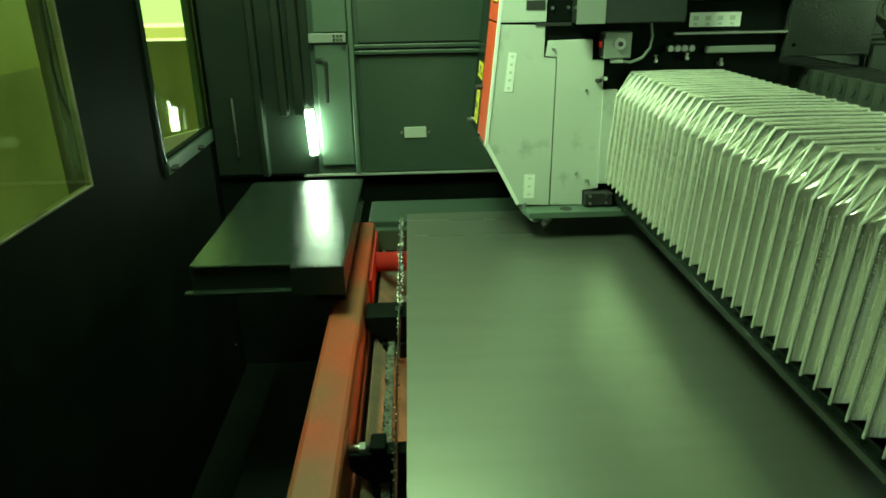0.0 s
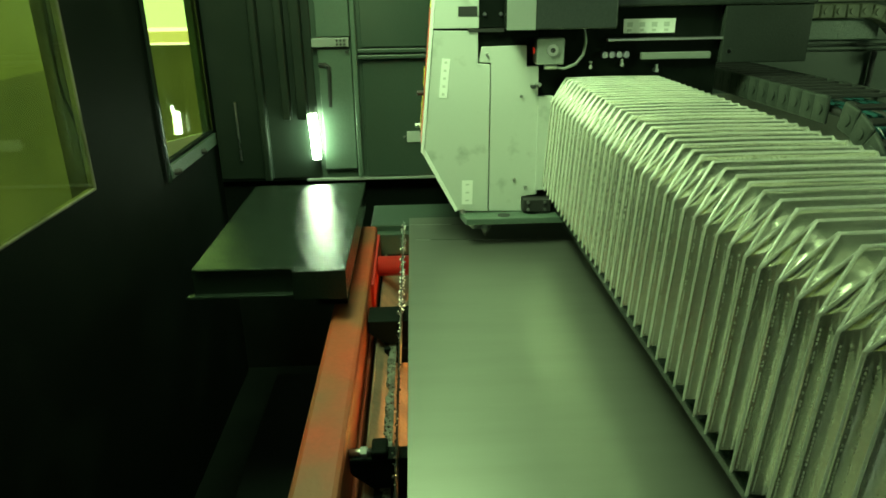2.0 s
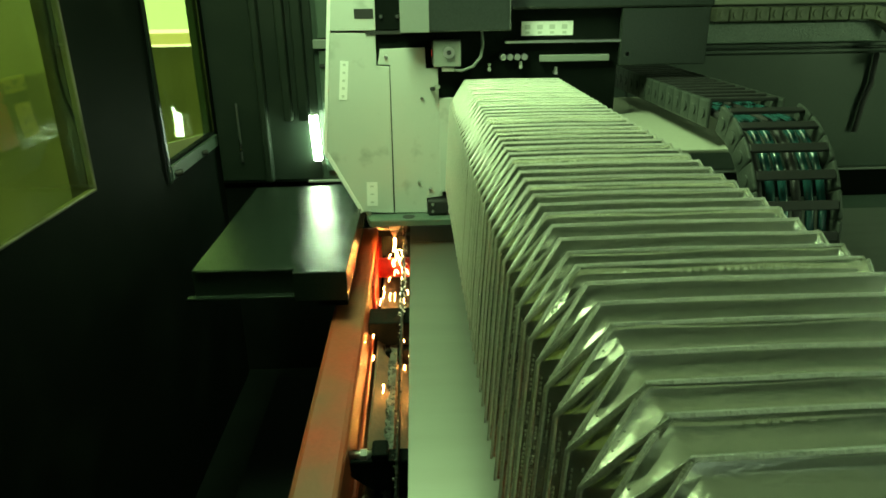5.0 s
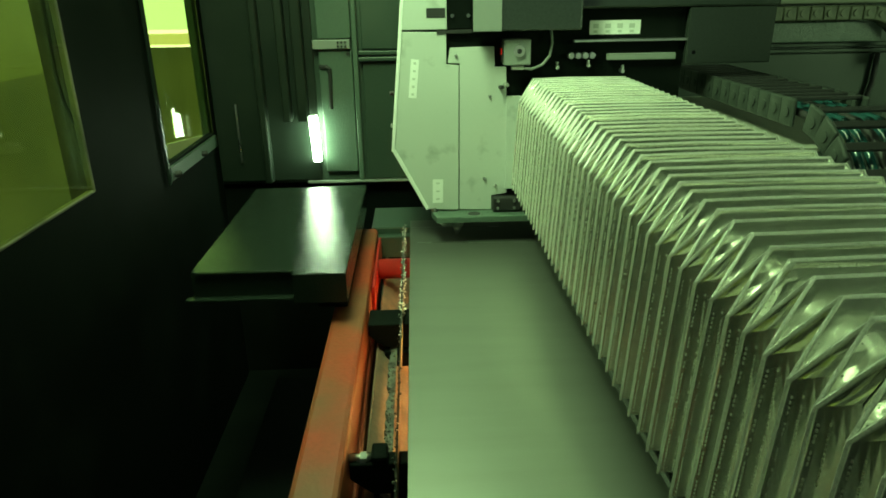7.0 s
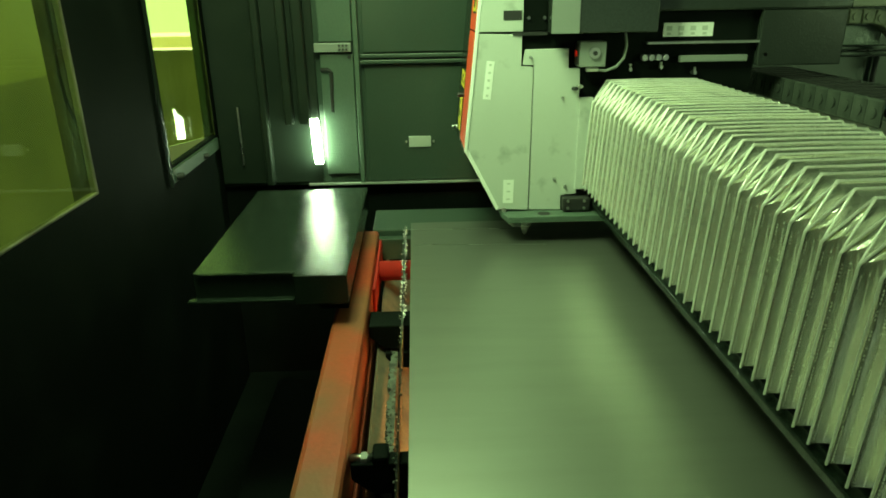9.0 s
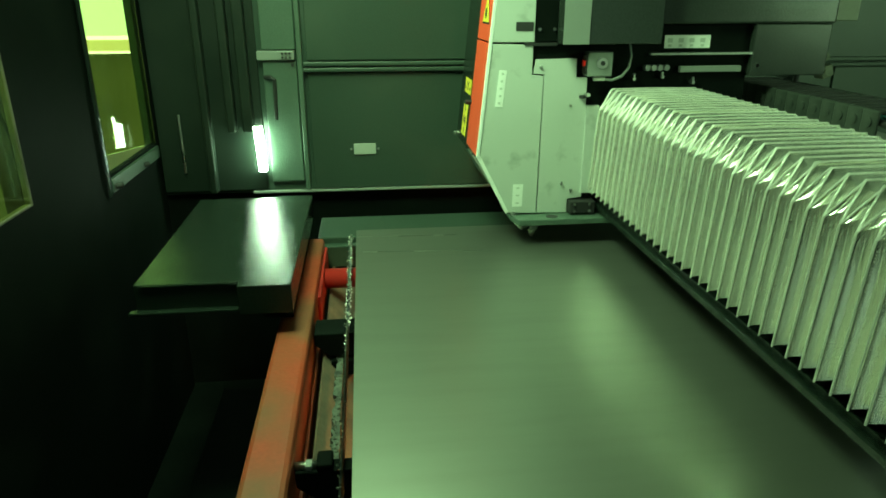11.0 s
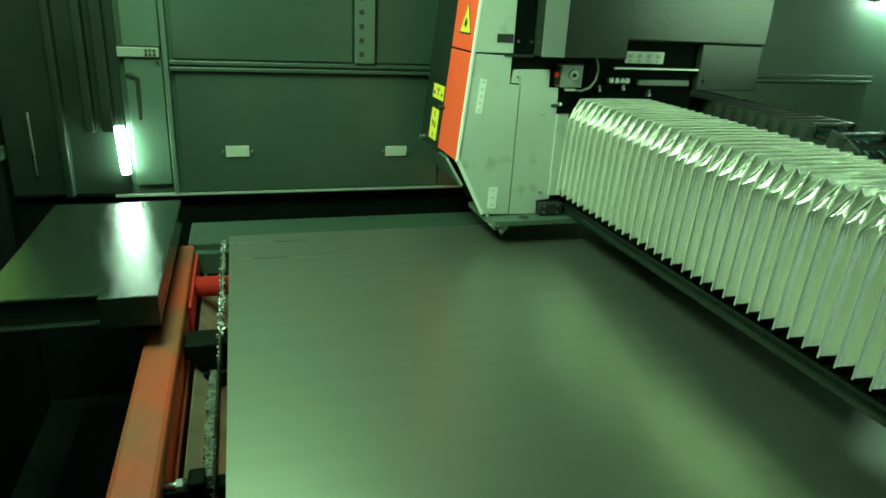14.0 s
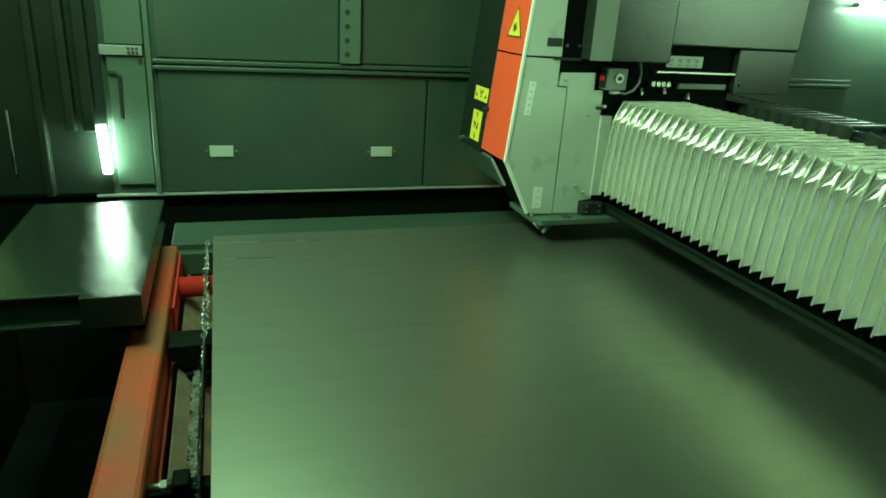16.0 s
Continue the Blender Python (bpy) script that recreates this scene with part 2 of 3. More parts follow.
# left wall with two window openings
W1 = (0.35, 1.426, 0.256, 1.2)
W2 = (1.851, 2.318, 0.206, 1.2)
bm = B()
x0, x1 = LEFT - 0.016, LEFT
box(bm, x0, x1, NEAR, W1[0], FLOOR, TOP)
box(bm, x0, x1, W1[1], W2[0], FLOOR, TOP)
box(bm, x0, x1, W2[1], REAR, FLOOR, TOP)
for w in (W1, W2):
    box(bm, x0, x1, w[0], w[1], FLOOR, w[2])
    box(bm, x0, x1, w[0], w[1], w[3], TOP)
wall_west = solid("wall_west", bm, BLACK, "black painted cabin side wall with two windows", "wall", "structure")

# rear wall
rear = solid("wall_north", box(B(), LEFT - 0.05, RIGHT, REAR, REAR + 0.06, 0.02, TOP), WALL_PAINT, "dark green black painted rear cabin wall", "wall", "structure")
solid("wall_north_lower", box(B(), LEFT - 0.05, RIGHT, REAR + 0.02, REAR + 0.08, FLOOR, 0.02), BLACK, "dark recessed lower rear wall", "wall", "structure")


# ---- windows ----
def window(name, y0, y1, z0, z1, label, swing=0.0, liner=None):
    w = thing(name, label, "window", kind="structure")
    f = 0.006
    bm = B()
    box(bm, LEFT - 0.0165, LEFT + 0.0015, y0, y0 + f, z0, z1, 0.002)
    box(bm, LEFT - 0.0165, LEFT + 0.0015, y1 - f, y1, z0, z1, 0.002)
    box(bm, LEFT - 0.0165, LEFT + 0.0015, y0 + f, y1 - f, z0, z0 + f, 0.002)
    box(bm, LEFT - 0.0165, LEFT + 0.0015, y0 + f, y1 - f, z1 - f, z1, 0.002)
    part("window_frame", bm, liner or BLACK, w)
    bm = box(B(), LEFT - 0.006, LEFT - 0.001, y0 + f - swing * 0.10, y1 - f, z0 + f, z1 - f)
    bmesh.ops.rotate(bm, verts=bm.verts, cent=(LEFT - 0.003, y1 - f, z0), matrix=Matrix.Rotation(-radians(26.2) * swing, 3, "Z"))
    pane = part("pane", bm, SAFETY_GLASS, w, "green laser safety glass pane")
    pane.visible_shadow = False
    return w


window("window_1", *W1, "large green laser safety glass window", liner=OUT_POST)
w2 = window("window_2", *W2, "narrow green laser safety glass window, with a dark frame and a tilted pane", 1.0)
bm = B()
box(bm, LEFT + 0.0065, LEFT + 0.012, W2[0] - 0.03, W2[0] - 0.012, 0.16, 1.2, 0.001)
part("guide_strip", bm, BLACK_GLOSS, w2, "bright metal edge strip")
bm = B()
box(bm, LEFT + 0.0005, LEFT + 0.010, W2[0] + 0.0, W2[1] - 0.01, 0.165, 0.203, 0.001)
part("window_sill", bm, WALL_PAINT, w2, "dark metal sill strip")
for y in (W2[0] + 0.02, W2[0] + 0.03, 2.13):
    part("clip", rod(B(), (LEFT + 0.008, y, 0.21 if y < 1.87 else 0.178), (LEFT + 0.022, y + 0.01, 0.208 if y < 1.87 else 0.178), 0.008), RUBBER, w2)
part("hanging_cable", tube(B(), [(LEFT - 0.10, y, z) for y, z in ((1.60, 0.80), (1.575, 0.72), (1.566, 0.640), (1.562, 0.560), (1.556, 0.49), (1.565, 0.43), (1.59, 0.375), (1.63, 0.32), (1.66, 0.24))], 0.004), RUBBER, new("cable_outside"), smooth=True)
tagged(bpy.data.objects["cable_outside"], "thin dark cable hanging outside the window", "cable")

solid("outside_post", box(B(), LEFT - 0.15, LEFT - 0.105, 1.60, 1.68, 0.05, 1.4, 0.004), OUT_POST, "dusty olive steel post outside the window", "post")

# workshop outside the windows: self-lit planes, its light put in as glowing bands
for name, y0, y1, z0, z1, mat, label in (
        ("backdrop", -1.5, 4.3, -0.75, 0.30, OUT_DIM, "dim self-lit plane for the lower workshop outside"),
        ("backdrop_near", -1.5, 4.3, 0.301, 1.05, OUT_MID, "self-lit plane for the middle of the workshop outside"),
        ("backdrop_upper", -1.5, 4.3, 1.051, 2.6, OUT_UPPER, "paler self-lit plane for the upper workshop outside")):
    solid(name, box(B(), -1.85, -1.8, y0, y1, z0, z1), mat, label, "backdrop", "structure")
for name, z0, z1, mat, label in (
        ("backdrop_far", -0.75, 0.312, OUT_DIM, "dim self-lit plane for the lower workshop outside"),
        ("backdrop_edge", 0.3125, 0.326, OUT_WHITE, "bright self-lit strip outside"),
        ("backdrop_sill", 0.3265, 0.402, OUT_PALE, "pale self-lit strip for the workshop outside"),
        ("backdrop_rim", 0.4025, 0.425, OUT_WHITE, "bright self-lit strip outside"),
        ("backdrop_bright", 0.4255, 2.6, OUT_BRIGHT, "bright self-lit plane for the daylit workshop outside")):
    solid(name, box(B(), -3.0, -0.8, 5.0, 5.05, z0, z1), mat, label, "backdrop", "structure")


# ---- rear wall fittings ----
def rear_panel(name, x0, x1, z0, z1, mat, label, depth=0.012):
    return solid(name, box(B(), x0, x1, REAR - depth, REAR - 0.0005, z0, z1, 0.003), mat, label, "panel", "structure")


# added sheet that makes the rear wall's corner darker than its other panels
rear_panel("corner_dark_sheet", -0.658, -0.308, 0.03, 1.6, CORNER_PAINT, "nearly black sheet added over the rear wall's corner", 0.010)
rear_panel("panel_lower", -0.146, 0.748, 0.03, 0.430, WALL_PAINT, "dark lower rear wall panel")
rear_panel("panel_lower", 0.754, 1.75, 0.03, 0.430, WALL_PAINT, "dark lower rear wall panel")
rear_panel("panel_lower", 1.756, 2.7, 0.03, 0.430, WALL_PAINT, "dark lower rear wall panel")
rear_panel("panel_upper", -0.146, 0.43, 0.470, 1.1, WALL_PAINT, "dark upper rear wall panel")
rear_panel("panel_upper", 0.505, 1.2, 0.470, 1.1, WALL_PAINT, "dark upper rear wall panel")
solid("wall_bar", box(B(), -0.158, 2.7, REAR - 0.030, REAR - 0.0005, 0.434, 0.447, 0.003), WALL_PAINT, "dark steel rail along the rear wall", "rail", "structure")
solid("wall_bar_top", box(B(), -0.158, 2.7, REAR - 0.024, REAR - 0.0005, 0.452, 0.466, 0.003), WALL_PAINT, "dark steel rail along the rear wall", "rail", "structure")
solid("trim", box(B(), -0.36, 2.7, REAR - 0.022, REAR - 0.0005, 0.0205, 0.027, 0.001), GREY_DARK, "thin bright edge along the panel foot", "trim", "structure")
post = thing("wall_post", "dark steel upright with round holes", "post", kind="structure")
part("channel", box(B(), 0.434, 0.502, REAR - 0.034, REAR - 0.0005, 0.470, 1.2, 0.003), PANEL_PAINT, post)
for k in range(9):
    part("hole", rod(B(), (0.456, REAR - 0.0352, 0.50 + 0.045 * k), (0.456, REAR - 0.028, 0.50 + 0.045 * k), 0.009), RUBBER, post)
solid("panel_seam", box(B(), -0.176, -0.160, REAR - 0.026, REAR - 0.0005, 0.03, 1.1, 0.003), PANEL_PAINT, "narrow dark steel upright", "upright", "structure")

door = thing("access_door", "grey hammered steel side door panel with handle", "door")
part("door_leaf", box(B(), -0.290, -0.180, REAR - 0.018, REAR - 0.0005, 0.06, 0.470, 0.003), PANEL_PAINT, door)
part("door_leaf", box(B(), -0.290, -0.180, REAR - 0.018, REAR - 0.0005, 0.506, 1.1, 0.003), PANEL_PAINT, door)
part("handle", tube(B(), [(-0.288, REAR - 0.019, 0.418), (-0.266, REAR - 0.030, 0.420), (-0.254, REAR - 0.032, 0.412), (-0.256, REAR - 0.032, 0.34), (-0.258, REAR - 0.030, 0.28)], 0.006), RUBBER, door, "black bent handle")
latch = part("latch", box(B(), -0.306, -0.184, REAR - 0.030, REAR - 0.0005, 0.474, 0.503, 0.002), GREY_DARK, door, "steel latch bar")
for k in range(3):
    for z in (0.482, 0.495):
        part("bolt", rod(B(), (-0.222 + 0.012 * k, REAR - 0.031, z), (-0.222 + 0.012 * k, REAR - 0.036, z), 0.004, 8), RUBBER, latch)
part("bolt", rod(B(), (-0.192, REAR - 0.018, 0.458), (-0.192, REAR - 0.026, 0.458), 0.006, 8), RUBBER, door)

for x0, x1 in ((-0.50, -0.475), (-0.42, -0.392), (-0.370, -0.335)):
    solid("corner_profile", box(B(), x0, x1, REAR - 0.05, REAR - 0.0005, 0.24 if x0 > -0.45 else 0.03, 1.3, 0.006), CORNER_PAINT, "dark vertical steel profile in the corner", "profile", "structure")
solid("conduit", rod(B(), (-0.58, REAR - 0.02, 0.10), (-0.58, REAR - 0.02, 0.30), 0.004), STEEL, "thin steel conduit on the wall", "conduit")

for x0, x1, z0, z1 in ((-0.003, 0.074, 0.150, 0.188), (0.548, 0.627, 0.145, 0.181)):
    p = thing("wall_plate", "small light grey blank plate screwed to the rear wall", "plate", group="plates on the rear wall")
    part("plate", box(B(), x0, x1, REAR - 0.018, REAR - 0.012, z0, z1, 0.002), PLATE, p)
    for x in (x0 - 0.009, x1 + 0.009):
        part("screw", rod(B(), (x, REAR - 0.012, (z0 + z1) / 2), (x, REAR - 0.017, (z0 + z1) / 2), 0.004, 8), STEEL, p)


# ---- lamps ----
def led_lamp(a, b, out, label, light):
    lamp = thing("tube_lamp", label, "lamp")
    a, b, out = Vector(a), Vector(b), Vector(out)
    way = (b - a).normalized()
    part("tube", rod(B(), a, b, 0.0145, 16), light, lamp, "glowing white tube", True)
    part("cap", rod(B(), a - way * 0.004, a, 0.012, 16), LABEL, lamp)
    part("cap", rod(B(), b, b + way * 0.004, 0.012, 16), LABEL, lamp)
    part("backing", rod(B(), a - out * 0.02, b - out * 0.02, 0.010, 8), STEEL, lamp)
    return lamp


led_lamp((-0.316, REAR - 0.035, 0.106), (-0.322, REAR - 0.035, 0.258), (0, -1, 0), "lit vertical machine lamp on the rear wall", LED)
led_lamp((2.60, REAR - 0.05, 0.775), (3.45, REAR - 0.05, 0.775), (0, -1, 0), "lit horizontal machine lamp on the rear wall", LED_LONG)


# rear guide behind the gantry: pale strip, long cable chain, grey box rail
solid("guide_cover", box(B(), 0.95, 1.75, REAR - 0.09, REAR - 0.0005, 0.592, 0.68, 0.004), TRAY, "pale sheet metal guide cover", "cover", "structure")
solid("guide_rail", box(B(), 0.95, 1.56, REAR - 0.09, REAR - 0.0355, 0.472, 0.536, 0.004), HAMMERED, "grey green hammered steel guide rail", "rail", "structure")
solid("wall_cable", tube(B(), [(1.60, REAR - 0.03, 0.43), (1.60, REAR - 0.03, 0.33), (1.585, REAR - 0.03, 0.27), (1.575, REAR - 0.03, 0.16)], 0.009), RUBBER, "black cable hanging down the rear wall", "cable", smooth=True)
# ---- the bed ----
sheet = solid("steel_sheet", box(B(), 0.0, 3.0, 0.446, 1.946, -0.003, 0.0, 0.0006), SHEET, "large brushed grey steel sheet on the cutting bed", "sheet metal")

for name, a, b in (("cut_kerf", (0.02, 1.751), (0.372, 1.727)), ("cut_kerf", (0.004, 1.880), (0.30, 1.866))):
    bm = B()
    prism(bm, [(a[0], a[1]), (b[0], b[1]), (b[0], b[1] + 0.0016), (a[0], a[1] + 0.0016)], "z", 0.0003, 0.0009)
    part(name, bm, STEEL, sheet, "bright cut line in the sheet")
rail = thing("bed_rail", "worn orange painted steel rail of the bed frame", "rail")
part("tube", box(B(), -0.172, -0.098, 0.2, 1.945, -0.160, -0.020, 0.010), RAIL_PAINT, rail, smooth=False)
part("weld_strip", box(B(), -0.0976, -0.091, 0.2, 1.94, -0.158, -0.132, 0.002), RAIL_PAINT, rail, "orange welded strip")

# slats with pointed teeth, running across the bed
def slat_mesh(length, teeth, height):
    bm = B()
    out = [(0, -height), (length, -height)]
    step = length / teeth
    for k in range(teeth, 0, -1):
        out += [(step * k, -0.018 + random.uniform(-0.003, 0.003)), (step * (k - 0.5) + random.uniform(-0.004, 0.004), random.uniform(-0.004, 0.0))]
    out.append((0, -0.018))
    low = [bm.verts.new((-0.0015, a, b)) for a, b in out]
    high = [bm.verts.new((0.0015, a, b)) for a, b in out]
    n = len(out)
    for i in range(n):
        bm.faces.new((low[i], low[(i + 1) % n], high[(i + 1) % n], high[i]))
    for row, flip in ((low, False), (high, True)):
        tops = row[2:]
        # teeth as quads down to the lower edge
        for a, b in zip(tops, tops[1:]):
            bm.faces.new((a, b, bm.verts.new((a.co.x, b.co.y, -height)), bm.verts.new((a.co.x, a.co.y, -height))) if not flip else
                         (b, a, bm.verts.new((a.co.x, a.co.y, -height)), bm.verts.new((a.co.x, b.co.y, -height))))
    # slag beads on the teeth
    for k in range(teeth):
        for j in range(1):
            made = bmesh.ops.create_icosphere(bm, subdivisions=1, radius=random.uniform(0.0012, 0.0028))["verts"]
            bmesh.ops.translate(bm, vec=(random.uniform(-0.006, 0.003), step * (k + random.random()), random.uniform(-0.016, -0.004)), verts=made)
    return mesh_of("slat", bm, SLAT)


slat_data = slat_mesh(1.5, 75, 0.065)
for k in range(12):
    s = new("support_slat", slat_data)
    s.location = (-0.018 + 0.09 * k, 0.446, -0.004)
    tagged(s, "toothed slag-covered steel support slat", "slat", "slats of the bed")
bm = B()
bead = random.Random(8)
for k in range(170):
    made = bmesh.ops.create_icosphere(bm, subdivisions=1, radius=bead.uniform(0.0012, 0.0030))["verts"]
    y = 1.33 + 0.60 * bead.random()
    bmesh.ops.translate(bm, vec=(-0.016 + bead.uniform(-0.008, 0.006), y, -0.010 + bead.uniform(-0.018, 0.004)), verts=made)
for k in range(44):
    made = bmesh.ops.create_icosphere(bm, subdivisions=1, radius=bead.uniform(0.0012, 0.0020))["verts"]
    bmesh.ops.translate(bm, vec=(-0.019 + bead.uniform(-0.002, 0.002), 0.456 + 0.02 * k, -0.010 + bead.uniform(-0.003, 0.002)), verts=made)
tagged(new("slag_beads", mesh_of("slag_beads", bm, STEEL)), "bright slag beads stuck to the slat", "slag", kind="stuff")
crust = random.Random(21)
edge = [0.36 + 0.012 * k for k in range(90)]
bm = prism(B(), [(-0.032, y) for y in edge] + [(-0.047 + crust.uniform(-0.004, 0.004), y) for y in edge[::-1]], "z", -0.132, -0.120)
for k in range(150):
    made = bmesh.ops.create_icosphere(bm, subdivisions=1, radius=crust.uniform(0.002, 0.005))["verts"]
    bmesh.ops.translate(bm, vec=(crust.uniform(-0.047, -0.034), crust.uniform(0.37, 1.42), -0.120), verts=made)
solid("slat_holder", bm, SLAG, "grey slag-crusted slat holder strip", "strip")
for y0, y1 in ((1.365, 1.462), (0.882, 0.934)):
    br = thing("slat_bracket", "black steel bracket between rail and slats", "bracket", group="brackets of the bed")
    part("plate", prism(B(), [(-0.0955, -0.055), (0.02, -0.055), (0.02, -0.115), (-0.06, -0.115), (-0.0955, -0.085)], "y", y0 + 0.01, y1 - 0.01, 0.003), BLACK, br)
    part("web", box(B(), -0.06, 0.02, y0, y1, -0.16, -0.121, 0.003), BLACK, br)
clamp = thing("clamp_bolt", "bright clamping bolt against the bed rail", "bolt")
part("shaft", rod(B(), (-0.0965, 0.905, -0.052), (-0.055, 0.905, -0.052), 0.007), STEEL, clamp, smooth=True)
part("head", rod(B(), (-0.078, 0.905, -0.052), (-0.068, 0.905, -0.052), 0.011, 6), GREY_DARK, clamp)
part("jaw", box(B(), -0.060, -0.034, 0.886, 0.926, -0.054, -0.038, 0.004), BLACK, clamp)
tube_red = solid("cross_tube", rod(B(), (-0.0885, 1.752, -0.075), (0.6, 1.752, -0.075), 0.028, 20), RED_PAINT, "red painted cross tube of the bed frame", "tube", smooth=True)
solid("end_plate", box(B(), -0.0974, -0.0895, 1.56, 1.93, -0.13, -0.045, 0.002), RED_PAINT, "red painted end plate of the bed frame", "plate")
bm = B()
prism(bm, [(-0.079, -0.118), (-0.075, -0.114), (0.06, -0.262), (0.06, -0.270)], "y", 0.3, 1.945)
solid("chute_panel", bm, RUST, "rusty sloping scrap chute panel under the slats", "panel")
bm = B()
for k in range(5):
    box(bm, -0.055 + 0.02 * k, -0.047 + 0.02 * k, 1.47 + 0.05 * k, 1.70, -0.30, -0.16)
solid("scrap_strip", bm, RUST, "dull scrap strips fallen below the slats", "scrap", "stuff")
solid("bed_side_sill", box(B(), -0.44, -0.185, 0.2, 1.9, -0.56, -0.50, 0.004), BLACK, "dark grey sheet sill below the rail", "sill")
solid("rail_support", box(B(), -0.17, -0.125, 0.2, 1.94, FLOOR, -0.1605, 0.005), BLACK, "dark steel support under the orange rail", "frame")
solid("far_ledge", box(B(), -0.12, 3.2, 1.985, 2.195, -0.10, -0.034, 0.004), WALL_PAINT, "dark steel ledge behind the bed", "ledge", "structure")
solid("far_beam", box(B(), -0.12, 3.2, 1.950, 1.983, -0.12, -0.052, 0.003), WALL_PAINT, "dark edge beam of the bed frame", "beam", "structure")
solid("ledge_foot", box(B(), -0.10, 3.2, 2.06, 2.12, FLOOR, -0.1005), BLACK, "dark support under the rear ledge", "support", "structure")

# dark steel cover left of the bed
cab = thing("side_cover", "dark green black glossy steel cover box", "cover")
part("lid", prism(B(), [(-0.460, 1.345), (-0.243, 1.345), (-0.243, 1.318), (-0.130, 1.318), (-0.130, 2.010), (-0.245, 2.010), (-0.245, 1.998), (-0.460, 1.998)], "z", 0.030, 0.097, 0.0015), BLACK_GLOSS, cab)
part("edge_strip", box(B(), -0.450, -0.246, 1.3405, 1.3445, 0.0915, 0.096, 0.0008), BLACK_GLOSS, cab)
part("lip", box(B(), -0.472, -0.246, 1.325, 1.3445, 0.0345, 0.0405, 0.001), BLACK_GLOSS, cab, "thin projecting lower lip")
part("foot", box(B(), -0.205, -0.140, 1.40, 1.95, -0.0195, 0.0295), BLACK, cab)

# ---- gantry: beam across the bed ----
gantry = thing("gantry_beam", "black steel gantry beam across the bed", "gantry")
part("beam", box(B(), 0.485, 0.66, -0.1, 1.97, 0.10, 0.36, 0.004), BLACK, gantry)
part("lower_flange", box(B(), 0.440, 0.72, -0.1, 1.97, 0.088, 0.104, 0.003), BLACK_GLOSS, gantry, "projecting lower flange")
part("drip_edge", box(B(), 0.452, 0.456, -0.1, 1.9, 0.1045, 0.114), BLACK_GLOSS, gantry)
part("cable_tray", box(B(), 0.77, 1.15, 1.36, 2.1, 0.322, 0.330, 0.002), TRAY, gantry, "pale cable tray")
part("tray_bracket", box(B(), 0.775, 0.80, 1.4, 2.05, 0.105, 0.3215, 0.003), BLACK, gantry)
part("side_box", box(B(), 0.721, 0.925, 1.05, 2.1, 0.088, 0.150, 0.003), BLACK, gantry)


# bellows cover: identical folded pieces that shift apart with the head
bellows = thing("bellows_cover", "silver aluminised pleated bellows cover over the beam", "bellows")
FOLDS, NEAR_END = 50, 0.02
PITCH = (1.737 - NEAR_END) / FOLDS


HALF = PITCH * 0.53


def flank_in(s, z):
    """How far the flank lies behind its outer crease, s from 0 at the crease to 1 in the valley."""
    near_top = max(0.0, min(1.0, (0.376 - z) / 0.07))
    return (0.018 + 0.016 * near_top) * s ** (1.0 + 0.30 * near_top)


def crown_down(s, edge):
    """How far the top lies below its crease, s from 0 in the valley to 1 at the crease; edge: nearness to the corner."""
    return 0.034 * (1 - s) ** (1.0 + 0.3 * (1 - edge))


